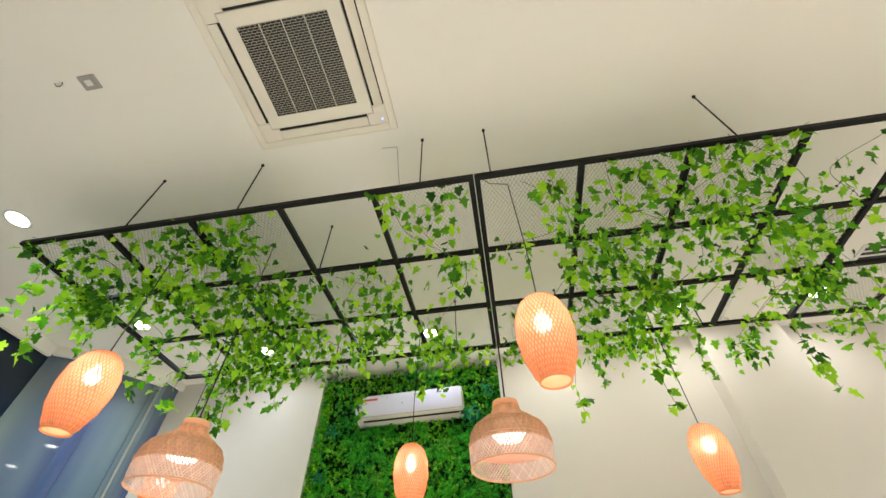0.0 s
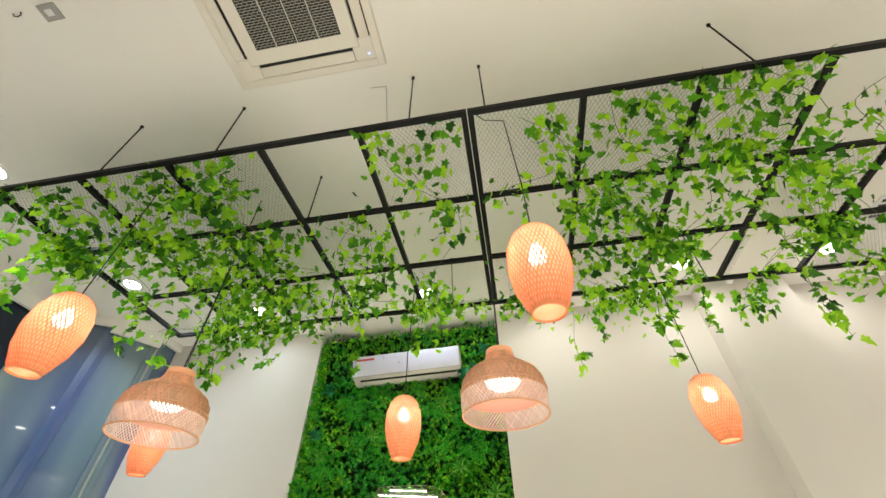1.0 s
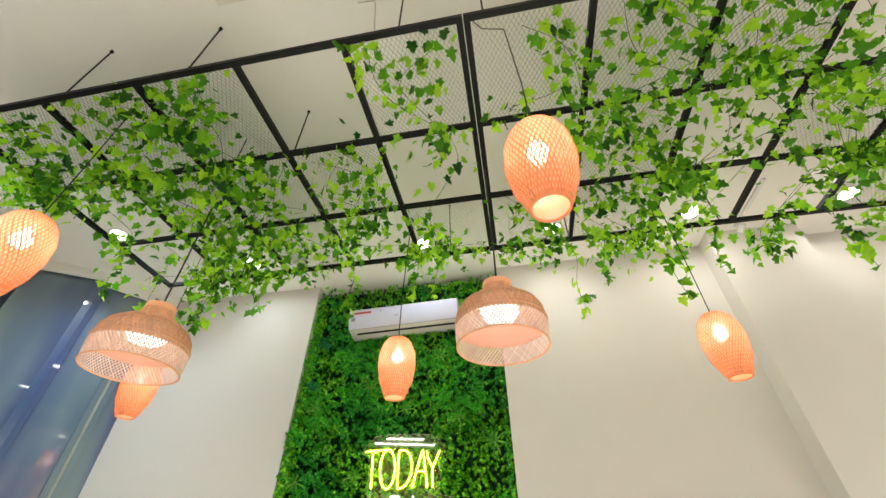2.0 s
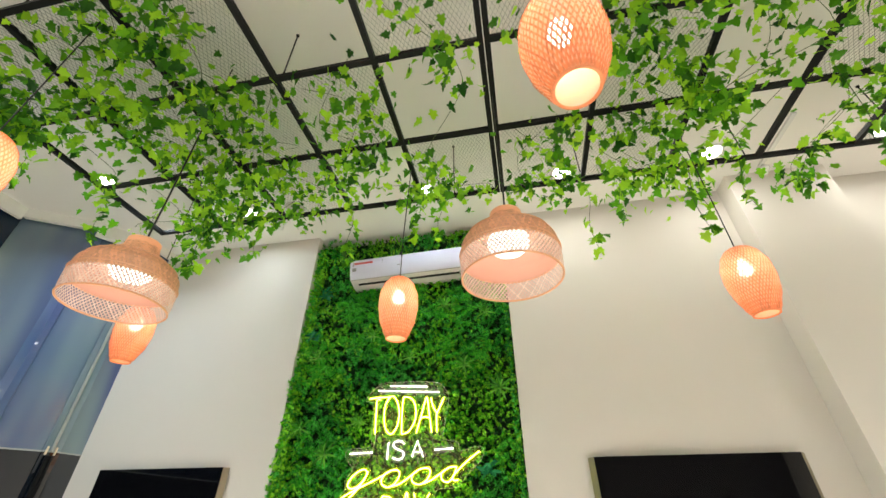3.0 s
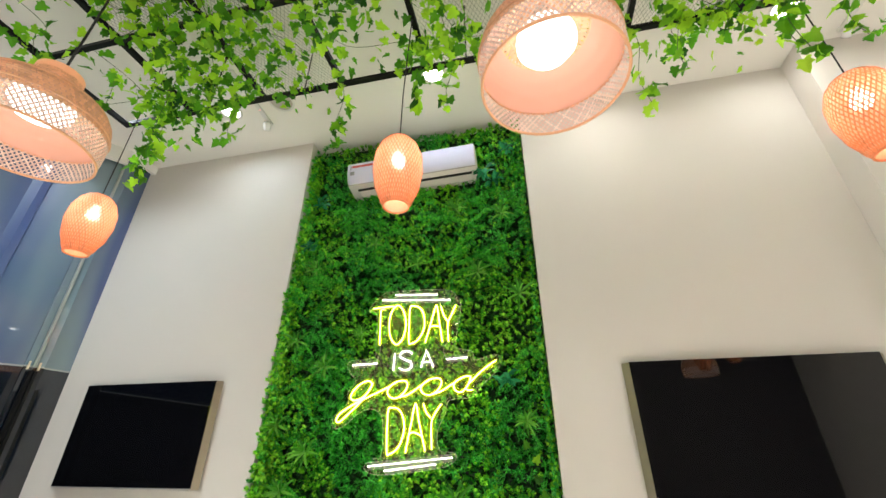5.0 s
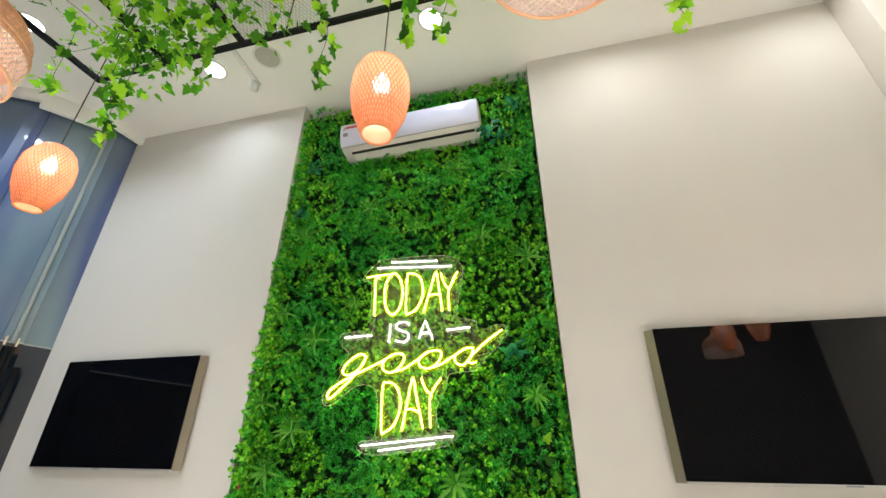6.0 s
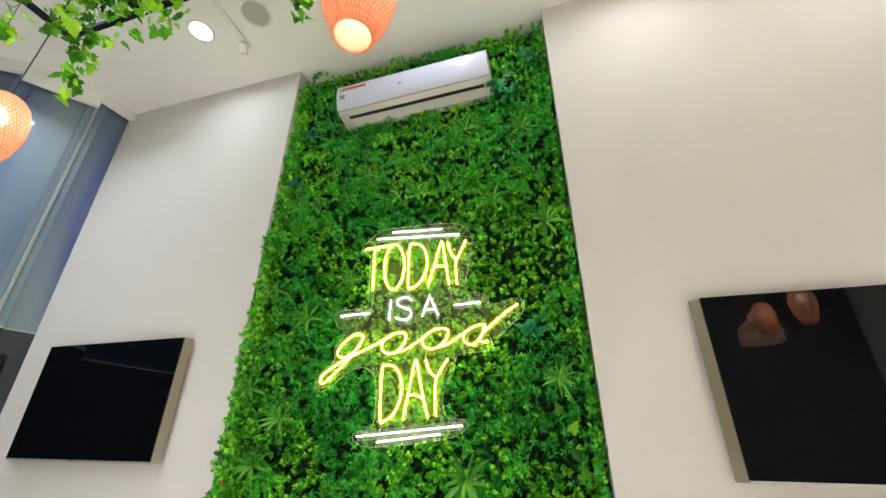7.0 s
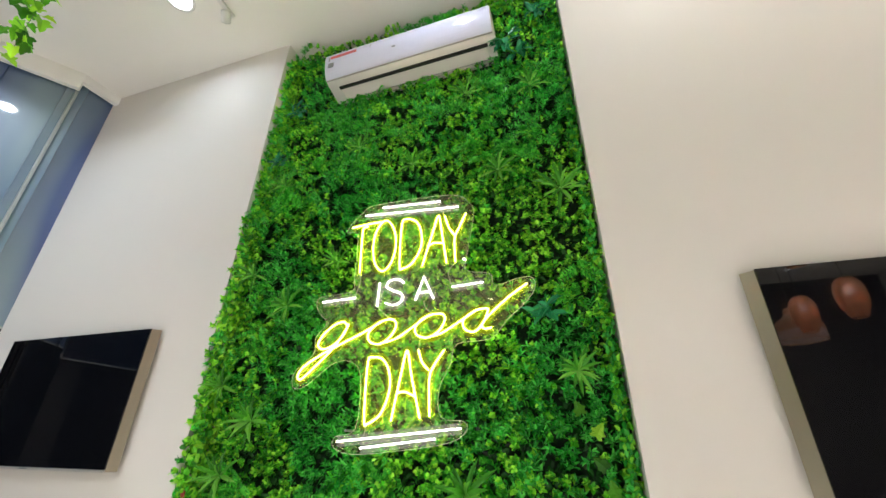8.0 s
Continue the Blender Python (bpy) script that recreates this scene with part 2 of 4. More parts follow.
def prism(points, z0, z1):
    """An upright prism over a plan outline."""
    bm = bmesh.new()
    lo = [bm.verts.new((x, y, z0)) for x, y in points]
    hi = [bm.verts.new((x, y, z1)) for x, y in points]
    n = len(points)
    bm.faces.new(lo[::-1])
    bm.faces.new(hi)
    for i in range(n):
        j = (i + 1) % n
        bm.faces.new((lo[i], lo[j], hi[j], hi[i]))
    return bm


def tube(bm, pts, radius, sides=8, closed=False):
    """A round tube along a line of points."""
    pts = [Vector(p) for p in pts]
    n = len(pts)
    rings = []
    side = None
    for i, p in enumerate(pts):
        a = pts[(i - 1) % n] if (closed or i > 0) else p
        b = pts[(i + 1) % n] if (closed or i < n - 1) else p
        d = (b - a).normalized()
        if side is None:
            side = d.orthogonal().normalized()
        side = (side - d * side.dot(d)).normalized()
        up = d.cross(side)
        rings.append([bm.verts.new(p + radius * (math.cos(t) * side + math.sin(t) * up)) for t in [2 * math.pi * s / sides for s in range(sides)]])
    for i in range(n if closed else n - 1):
        r, q = rings[i], rings[(i + 1) % n]
        for s in range(sides):
            bm.faces.new((r[s], r[(s + 1) % sides], q[(s + 1) % sides], q[s]))
    if not closed:
        bm.faces.new(rings[0][::-1])
        bm.faces.new(rings[-1])
    return bm


def lathe(bm, profile, sides=32, cap=False):
    """A surface of revolution about z from (radius, height) pairs."""
    rings = [[bm.verts.new((r * math.cos(2 * math.pi * s / sides), r * math.sin(2 * math.pi * s / sides), z)) for s in range(sides)] for r, z in profile]
    for a, b in zip(rings, rings[1:]):
        for s in range(sides):
            bm.faces.new((a[s], a[(s + 1) % sides], b[(s + 1) % sides], b[s]))
    if cap:
        bm.faces.new(rings[0][::-1])
        bm.faces.new(rings[-1])
    return bm


def mesh_of(name, bm, material, smooth=False):
    bmesh.ops.recalc_face_normals(bm, faces=bm.faces)
    me = bpy.data.meshes.new(name)
    bm.to_mesh(me)
    bm.free()
    me.materials.append(material)
    if smooth:
        me.shade_smooth()
    return me


def part(name, bm, material, parent, label="", smooth=False, at=None):
    ob = new(name, bm if isinstance(bm, bpy.types.Mesh) else mesh_of(name, bm, material, smooth))
    ob.parent = parent
    if at is not None:
        ob.matrix_basis = at
    return tagged(ob, label)


def thing(name, label, category, group="", at=None):
    ob = new(name)
    ob.empty_display_size = 0.05
    if at is not None:
        ob.matrix_basis = at
    return tagged(ob, label, category, group)


def built(name, bm, material, label, category, kind="structure", smooth=False):
    return tagged(new(name, mesh_of(name, bm, material, smooth)), label, category, "", kind)


# ---------------------------------------------------------------- the room
X_RIGHT, Y_FRONT = 5.2, -3.2
FACADE = [(-3.89, WALL_Y), (-3.915, 3.80), (-4.20, 3.38), (-4.73, 3.04), (-4.74, Y_FRONT)]
built("floor", boxed(-5.2, X_RIGHT + 0.2, Y_FRONT - 0.2, 4.5, -0.15, 0), FLOOR, "unseen pale floor that bounces light up to the ceiling", "floor")
built("ceiling", boxed(-5.2, X_RIGHT + 0.2, Y_FRONT - 0.2, 4.5, CEIL, CEIL + 0.15), CEILING, "smooth cream painted plaster ceiling", "ceiling")
built("wall_back_left", boxed(-4.3, GREEN_X0, WALL_Y, 4.4, 0, CEIL), WALL, "cream painted wall behind the smaller television", "wall")
built("wall_back_right", boxed(GREEN_X1, X_RIGHT, WALL_Y, 4.4, 0, CEIL), WALL, "cream painted wall behind the larger television", "wall")
built("wall_recess", boxed(GREEN_X0, GREEN_X1, BACK_Y, 4.4, 0, CEIL), WALL, "cream painted back of the planted recess", "wall")
built("pilaster", boxed(2.05, 2.85, 3.88, WALL_Y - 0.002, 0, CEIL), WALL, "cream painted pilaster standing out from the wall", "pilaster")
built("wall_right", boxed(X_RIGHT, X_RIGHT + 0.2, Y_FRONT, WALL_Y, 0, CEIL), WALL, "cream painted side wall", "wall")
# unseen wall, made dark so that the television screens reflect dark
built("wall_front", boxed(-5.0, X_RIGHT, Y_FRONT - 0.2, Y_FRONT, 0, CEIL), DARKWALL, "unseen wall facing the planted wall, dark for the screen reflections", "wall")
built("wall_outer", boxed(-5.15, -5.0, Y_FRONT, 4.4, 0, CEIL), DARKWALL, "dark outer wall behind the glass", "wall")


# ---------------------------------------------------------------- glazed facade
def along(a, b, d):
    """A point d metres from a towards b, in plan."""
    v = Vector((b[0] - a[0], b[1] - a[1])).normalized()
    return (a[0] + v.x * d, a[1] + v.y * d)


def strip_plan(a, b, t0, t1):
    """Plan outline of a wall strip from a to b, between t0 and t1 metres to its outer side."""
    d = Vector((b[0] - a[0], b[1] - a[1])).normalized()
    n = Vector((d.y, -d.x))
    if n.x > 0:
        n = -n
    return [(p[0] + n.x * t, p[1] + n.y * t) for p, t in ((a, t0), (b, t0), (b, t1), (a, t1))]


PELMET_DROP = [0.085, 0.16, 0.10, 0.13]
TRANSOM_Z = 1.885
for i, (a, b) in enumerate(zip(FACADE, FACADE[1:])):
    pa, pb = (a if i == 0 else along(b, a, math.dist(a, b) + 0.045)), along(a, b, math.dist(a, b) + 0.045)
    w = thing("window_%d" % (i + 1), "floor-to-ceiling window with a blue filmed pane over dark night glass", "window")
    tagged(w, kind="structure")
    part("upper_pane", prism(strip_plan(pa, pb, 0.075 + 0.0015 * i, 0.087 + 0.0015 * i), TRANSOM_Z + 0.006, CEIL - 0.002), GLASS_NAVY if i == 3 else GLASS_FILM, w, "glass painted darker navy for its angle" if i == 3 else "blue filmed glass")
    part("lower_pane", prism(strip_plan(pa, pb, 0.075 + 0.0015 * i, 0.087 + 0.0015 * i), 0.0, TRANSOM_Z - 0.006), GLASS_DARK, w, "dark glass with night behind it")
    part("transom", prism(strip_plan(pa, pb, 0.07 + 0.0015 * i, 0.092), TRANSOM_Z - 0.006, TRANSOM_Z + 0.006), MULLION, w, "thin pale joint")
    p = built("pelmet", prism(strip_plan(a, b, 0.0, 0.045), CEIL - PELMET_DROP[i], CEIL - 0.001), PELMET, "white boxed blind pelmet along the ceiling", "pelmet")
x, y = FACADE[1]
built("mullion", boxed(x - 0.068, x - 0.048, y + 0.012, y + 0.032, TRANSOM_Z, CEIL - 0.16, 0.003), MULLION, "slim grey glass joint between two window panes", "mullion")
for dy in (-0.014, 0.018):
    built("door_stile", boxed(x - 0.07, x - 0.046, y + 0.01 + dy, y + 0.034 + dy, 0.0, TRANSOM_Z - 0.032, 0.003), BLACK, "black metal edge of a glass door leaf", "door stile")
clip = thing("glass_clip", "pair of cream glass clips beside the window joint", "clip")
for dy in (-0.05, 0.025):
    part("clip_plate", boxed(x - 0.062, x - 0.04, y + 0.02 + dy, y + dy + 0.028, TRANSOM_Z - 0.03, TRANSOM_Z + 0.035, 0.004), STICKER, clip)

# ---------------------------------------------------------------- ceiling fittings
def downlight(x, y, watts, spread=140):
    d = thing("downlight", "round white recessed ceiling downlight, switched on; unseen ones are added fill", "downlight", "ceiling downlights", pose(x, y, CEIL))
    part("trim_ring", lathe(bmesh.new(), [(0.076, -0.001), (0.08, -0.008), (0.095, -0.006), (0.098, 0.0)], 32), PLASTIC, d, smooth=True)
    part("diffuser", lathe(bmesh.new(), [(0.002, -0.004), (0.078, -0.004)], 32), LED, d, "glowing white disc")
    lamp("downlight_lamp", "AREA", (x, y, CEIL - 0.012), watts, (0.85, 0.94, 1.0) if x < -0.5 and y > 1 else (1.0, 0.952, 0.872), 0.12, spread)
    return d


for x, y in WALL_LIGHTS:
    downlight(x, y, WALL_WATTS, 168)
for x, y in ROOM_AND_FILL_LIGHTS:
    downlight(x, y, ROOM_WATTS * (0.85 if x < -3 else 1.2 if x > 4 else 0.3 if y < -2 else 0.95))

speaker = thing("ceiling_speaker", "round flush white ceiling loudspeaker", "speaker", at=pose(-2.063, 3.537, CEIL))
part("rim", lathe(bmesh.new(), [(0.095, -0.004), (0.1, -0.008), (0.11, -0.006), (0.112, 0.0)], 40), PLASTIC, speaker, smooth=True)
part("grille", lathe(bmesh.new(), [(0.002, -0.006), (0.06, -0.006), (0.096, -0.004)], 40), GRILLE, speaker, "fine perforated grey grille")


def track_spot(x, y, dx):
    """A short white track with one small spotlight head, switched off."""
    s = thing("track_spotlight", "small white spotlight head on a ceiling track", "spotlight", "track spotlights", pose(x, y, CEIL, 0, 0, dx))
    part("track", boxed(-0.018, 0.018, -0.55, 0.06, -0.02, 0.0, 0.003), PLASTIC, s)
    part("stem", tube(bmesh.new(), [(0, 0, -0.02), (0, 0, -0.055)], 0.008), PLASTIC, s)
    part("head", lathe(bmesh.new(), [(0.012, -0.045), (0.03, -0.04), (0.034, 0.02), (0.028, 0.04)], 24, True), PLASTIC, s, smooth=True, at=pose(0, 0.01, -0.075, 35, 20, 0))
    part("indicator", boxed(-0.004, 0.004, -0.14, -0.132, -0.023, -0.0195), RED_LED, s, "tiny red light")
    return s


track_spot(-2.30, 3.70, 3)
track_spot(2.31, 3.76, 0)

# ceiling cassette air conditioner
cas = thing("cassette_air_conditioner", "square white ceiling cassette air conditioner with a slatted grille", "air conditioner", at=pose(-0.93, 0.71, CEIL))
H = 0.475
part("face_panel", boxed(-0.345, 0.345, -0.345, 0.345, -0.022, 0.0, 0.006), PANEL_PLASTIC, cas)
for a in (0, 90, 180, 270):
    r = Matrix.Rotation(radians(a), 4, "Z")
    part("edge_panel", boxed(-H, H, 0.425, H, -0.02, 0.0, 0.006), PANEL_PLASTIC, cas, at=r @ pose(0, 0, -0.0006 * (a / 90)))
    part("air_slot", boxed(-0.30, 0.30, 0.345, 0.425, -0.008, 0.0), DARK, cas, "dark air outlet", at=r)
    flap = part("louvre_flap", boxed(-0.298, 0.298, -0.031, 0.031, -0.004, 0.004, 0.003), PANEL_PLASTIC, cas, at=r @ pose(0, 0.392, -0.018 - (0.012 if a == 270 else 0), 42 if a == 270 else 7, 0, 0))
    part("corner_cap", boxed(0.30, 0.426, 0.346, 0.426, -0.019, 0.0, 0.004), PANEL_PLASTIC, cas, at=r @ pose(0, 0, 0))
    part("corner_cap", boxed(-0.426, -0.30, 0.346, 0.426, -0.0185, 0.0, 0.004), PANEL_PLASTIC, cas, at=r @ pose(0, 0, 0))
part("grille_back", boxed(-0.262, 0.262, -0.262, 0.262, -0.0245, -0.0225), DARK, cas, "dark filter behind the slats")
bm = bmesh.new()
for i in range(39):
    y = -0.26 + i * 0.52 / 38
    box(bm, -0.262, 0.262, y - 0.0012, y + 0.0012, -0.0275, -0.025)
for j in range(38):
    y = -0.26 + (j + 0.5) * 0.52 / 38
    for q in range(17):
        x = -0.25 + q * 0.031 + (0.0155 if j % 2 else 0)
        if x < 0.26:
            box(bm, x - 0.0009, x + 0.0009, y - 0.0069, y + 0.0069, -0.0275, -0.025)
part("slats", bm, GRILLE, cas, "pale interlocking slats")
for x in (-0.131, 0, 0.131):
    part("grille_rib", boxed(x - 0.0013, x + 0.0013, -0.262, 0.262, -0.0322, -0.024), PANEL_PLASTIC, cas)
part("indicator", boxed(0.385, 0.397, 0.388, 0.397, -0.0225, -0.019), BLUE_LED, cas, "small blue light")

sens = thing("ceiling_sensor", "small grey square ceiling sensor plate", "sensor", at=pose(-2.231, 0.581, CEIL))
part("plate", boxed(-0.055, 0.055, -0.042, 0.042, -0.012, 0.0, 0.004), GREY_PLASTIC, sens)
part("lens", boxed(-0.022, 0.022, -0.018, 0.018, -0.017, -0.011, 0.003), PLASTIC, sens, "pale centre")
hook = thing("ceiling_hook", "small dark wire hook in the ceiling", "hook", at=pose(-2.42, 0.562, CEIL))
part("wire", tube(bmesh.new(), [(-0.03, -0.01, 0), (-0.015, 0.0, -0.02), (0.01, 0.004, -0.03), (0.03, 0.0, -0.022), (0.025, -0.01, -0.005)], 0.003, 6), CORD, hook)

wire = thing("ceiling_wire", "thin grey wire run along the ceiling and down to the frame", "wire")
part("wire_run", tube(bmesh.new(), [(-0.60, 1.318, CEIL - 0.003), (-0.55, 1.32, CEIL - 0.006), (-0.50, 1.324, CEIL - 0.006), (-0.492, 1.325, CEIL - 0.05), (-0.47, 1.325, 3.75), (-0.44, 1.315, GRID_Z + 0.03)], 0.0022, 6), GREY_PLASTIC, wire)
grille = thing("air_grille", "white ceiling air grille with dark slots", "air grille", at=pose(3.5, 3.06, CEIL))
part("grille_frame", boxed(-0.28, 0.28, -0.14, 0.14, -0.012, 0.0, 0.004), PLASTIC, grille)
for k in range(4):
    part("slot", boxed(-0.25, 0.25, -0.105 + 0.06 * k, -0.075 + 0.06 * k, -0.016, -0.011), DARK, grille, "dark slot")

# ---------------------------------------------------------------- hanging frames
OPEN_CELLS = [{(3, 0), (4, 1), (3, 2), (0, 2), (0, 1), (1, 2)}, {(0, 1), (3, 0), (3, 2), (2, 1), (2, 2), (4, 1)}]


def expanded_mesh(x0, x1, y0, y1, z):
    """Diamond lattice of a steel mesh panel."""
    bm = bmesh.new()
    pitch, w = 0.024, 0.0011
    wide, deep = x1 - x0, y1 - y0
    for sign in (1, -1):
        k = -int(deep / (pitch * 1.0)) - 1
        while k * pitch < wide + deep * 0.6:
            a, b = k * pitch, k * pitch + deep * 0.6
            t0, t1 = 0.0, 1.0
            if a < 0:
                t0 = -a / (b - a)
            if b > wide:
                t1 = (wide - a) / (b - a)
            k += 1
            if t1 - t0 < 0.02:
                continue
            p = [(a + (b - a) * t, deep * t) for t in (t0, t1)]
            if sign < 0:
                p = [(wide - q[0], q[1]) for q in p]
            (ax, ay), (bx, by) = p
            zz = z + 0.001 * sign
            vs = []
            for dz in (-0.0012, 0.0012):
                for px, py in ((ax - w, ay), (ax + w, ay), (bx + w, by), (bx - w, by)):
                    vs.append(bm.verts.new((min(max(px, 0), wide) + x0, py + y0, zz + dz)))
            for f in ((0, 1, 2, 3), (7, 6, 5, 4), (0, 4, 5, 1), (2, 6, 7, 3), (1, 5, 6, 2), (3, 7, 4, 0)):
                bm.faces.new([vs[i] for i in f])
    return bm


def hanging_frame(x_start, open_cells, rods):
    fr = thing("ceiling_trellis", "black steel grid frame with mesh panels hung from the ceiling", "trellis", "ceiling trellises")
    t, n, rows = 0.0155, 5, 3
    y0 = 1.30
    xs = [x_start + i * CELL for i in range(n + 1)]
    ys = [y0 + j * CELL for j in range(rows + 1)]
    for j, y in enumerate(ys):
        part("long_bar", boxed(xs[0] - t, xs[-1] + t, y - t, y + t, GRID_Z, GRID_Z + 2 * t, 0.002), BLACK, fr)
    for i, x in enumerate(xs):
        for ya, yb in zip(ys, ys[1:]):
            part("cross_bar", boxed(x - t, x + t, ya + t, yb - t, GRID_Z + 0.0006, GRID_Z + 2 * t - 0.0006), BLACK, fr)
    for i in range(n):
        for j in range(rows):
            if (i, j) not in open_cells:
                part("mesh_panel", expanded_mesh(xs[i] + t, xs[i + 1] - t, ys[j] + t, ys[j + 1] - t, GRID_Z + 0.022), MESH, fr, "fine diamond steel mesh")
    for x, y in rods:
        rod = part("hanger_rod", tube(bmesh.new(), [(x, y, GRID_Z + 2 * t), (x, y, CEIL)], 0.0045, 6), BLACK, fr)
        part("rod_nut", lathe(bmesh.new(), [(0.002, -0.012), (0.011, -0.012), (0.011, 0.0), (0.002, 0.0)], 6), BLACK, rod, at=pose(x, y, CEIL))
    return fr


hanging_frame(-0.018 - 5 * CELL, OPEN_CELLS[0], [(-2.236, 1.303), (-1.472, 1.303), (-0.317, 1.303), (-1.19, 1.93), (-2.23, 3.05), (-1.47, 3.05), (-0.35, 3.05)])
hanging_frame(0.018, OPEN_CELLS[1], [(0.098, 1.303), (1.433, 1.303), (1.70, 3.05), (0.60, 3.05), (2.65, 3.05)])

# ---------------------------------------------------------------- woven pendant lamps
def smooth_profile(pairs, u):
    for (ua, ra), (ub, rb) in zip(pairs, pairs[1:]):
        if u <= ub:
            t = (u - ua) / (ub - ua)
            t = t * t * (3 - 2 * t) * 0.5 + t * 0.5
            return ra + (rb - ra) * t
    return pairs[-1][1]


def weave(prof, z0, z1, count, turns, width, steps=22, lift=0.0008):
    """Two crossing families of cane strips wound round a surface of revolution."""
    bm = bmesh.new()
    for sign in (1, -1):
        for k in range(count):
            prev = None
            for s in range(steps + 1):
                u = s / steps
                z = z0 + (z1 - z0) * u
                r = prof(z) + lift * sign * math.cos(s * math.pi)
                a = 2 * math.pi * k / count + sign * turns * 2 * math.pi * u
                half = width / 2 / max(prof(z), 0.02)
                half = min(half, math.pi / count * 0.86)
                cur = [bm.verts.new((r * math.cos(a + q), r * math.sin(a + q), z)) for q in (-half, half)]
                if prev:
                    bm.faces.new((prev[0], prev[1], cur[1], cur[0]))
                prev = cur
    return bm


def hoop(r, z, tube_r, sides=48):
    return tube(bmesh.new(), [(r * math.cos(2 * math.pi * i / sides), r * math.sin(2 * math.pi * i / sides), z) for i in range(sides)], tube_r, 8, True)


LANTERN = [(0.0, 0.055), (0.10, 0.074), (0.30, 0.1), (0.52, 0.1125), (0.72, 0.109), (0.88, 0.09), (0.97, 0.066), (1.0, 0.05)]
LANTERN_H = 0.365


def lantern_radius(z):
    return smooth_profile(LANTERN, z / LANTERN_H)


def lantern():
    """A barrel-shaped lantern of orange cane; its origin is the middle of the lower rim."""
    ob = thing("lantern_lamp", "barrel-shaped woven orange bamboo pendant lamp, lit", "pendant lamp", "bamboo lantern lamps")
    part("woven_shade", weave(lantern_radius, 0.004, LANTERN_H, 46, 0.22, 0.0052, 30), CANE_ORANGE, ob)["kind"] = "stuff"
    steps = [LANTERN_H * (0.012 + 0.975 * i / 20) for i in range(21)]
    part("inner_liner", lathe(bmesh.new(), [(lantern_radius(z) - 0.003, z) for z in steps], 48), LINER_ORANGE, ob, "thin tight-woven peach liner", smooth=True)
    part("lower_rim", hoop(0.055, 0.003, 0.0045), CANE_ORANGE, ob, "smooth cane hoop")
    part("upper_cap", lathe(bmesh.new(), [(0.006, LANTERN_H + 0.004), (0.03, LANTERN_H + 0.003), (0.052, LANTERN_H - 0.003)], 32), CANE_ORANGE, ob, smooth=True)
    part("socket", lathe(bmesh.new(), [(0.004, 0.362), (0.02, 0.362), (0.02, 0.30), (0.004, 0.30)], 20), PLASTIC, ob, smooth=True)
    part("bulb", lathe(bmesh.new(), [(0.001, 0.212), (0.018, 0.216), (0.031, 0.227), (0.036, 0.245), (0.031, 0.264), (0.019, 0.281), (0.013, 0.30)], 24), BULB, ob, "glowing warm bulb", smooth=True)
    return ob


DOME = [(0.0, 0.209), (0.045, 0.214), (0.11, 0.216), (0.165, 0.208), (0.205, 0.184), (0.235, 0.147), (0.262, 0.108), (0.285, 0.085), (0.305, 0.076), (0.345, 0.071)]


def dome_radius(z):
    return smooth_profile(DOME, z)


def dome():
    """A bell-shaped shade of tan cane; its origin is the middle of the lower rim."""
    ob = thing("dome_lamp", "bell-shaped woven tan bamboo pendant lamp, lit", "pendant lamp", "bamboo dome lamps")
    part("skirt_weave", weave(dome_radius, 0.004, 0.10, 80, 0.055, 0.0078, 12), CANE_LIT, ob, "open diamond weave, painted paler for the bulb's light")["kind"] = "stuff"
    part("belly_weave", weave(dome_radius, 0.095, 0.205, 92, 0.035, 0.0102, 10), CANE_TAN, ob, "tight weave")["kind"] = "stuff"
    part("shoulder_weave", weave(dome_radius, 0.20, 0.315, 60, 0.09, 0.0105, 12), CANE_TAN, ob, "open diamond weave")["kind"] = "stuff"
    steps = [0.10 + 0.135 * i / 14 for i in range(15)]
    part("inner_liner", lathe(bmesh.new(), [(dome_radius(z) - 0.004, z) for z in steps], 48), LINER_TAN, ob, "thin tight-woven peach liner", smooth=True)
    part("neck_band", lathe(bmesh.new(), [(0.0755, 0.302), (0.074, 0.32), (0.072, 0.345), (0.066, 0.348), (0.02, 0.35), (0.006, 0.35)], 48), CANE_TAN, ob, "plain cane collar", smooth=True)
    part("lower_rim", hoop(0.2095, 0.002, 0.0045), CANE_TAN, ob, "round cane hoop")
    for z in (0.118, 0.2):
        part("band_hoop", hoop(dome_radius(z) + 0.001, z, 0.0032), CANE_TAN, ob, "thin cane hoop")
    part("socket", lathe(bmesh.new(), [(0.004, 0.34), (0.024, 0.34), (0.024, 0.25), (0.004, 0.25)], 20), PLASTIC, ob, smooth=True)
    # bulb shape widened to take in the overexposed glow around it
    part("bulb", lathe(bmesh.new(), [(0.001, 0.128), (0.035, 0.132), (0.072, 0.146), (0.093, 0.176), (0.093, 0.198), (0.076, 0.230), (0.044, 0.254), (0.024, 0.268)], 28), GLOBE, ob, "glowing round bulb, widened to take in its glow", smooth=True)
    return ob


first_lantern, first_dome = lantern(), dome()
LANTERN_PLACES = [(-1.849, 1.417, 2.244), (0.201, 1.348, 2.231), (-0.635, 2.714, 2.212), (1.188, 2.757, 2.215), (-2.49, 2.82, 2.24), (2.19, 1.302, 2.21), (2.04, 0.80, 2.21)]
BEAMED = 6
DOME_PLACES = [(0.012, 2.224, 2.238), (-1.758, 2.063, 2.202), (2.1, 0.45, 2.2)]
lantern_copies = [(first_lantern if i == 0 else copy_thing(first_lantern, pose(*p, 0, 0, 40 * i)), p) for i, p in enumerate(LANTERN_PLACES)]
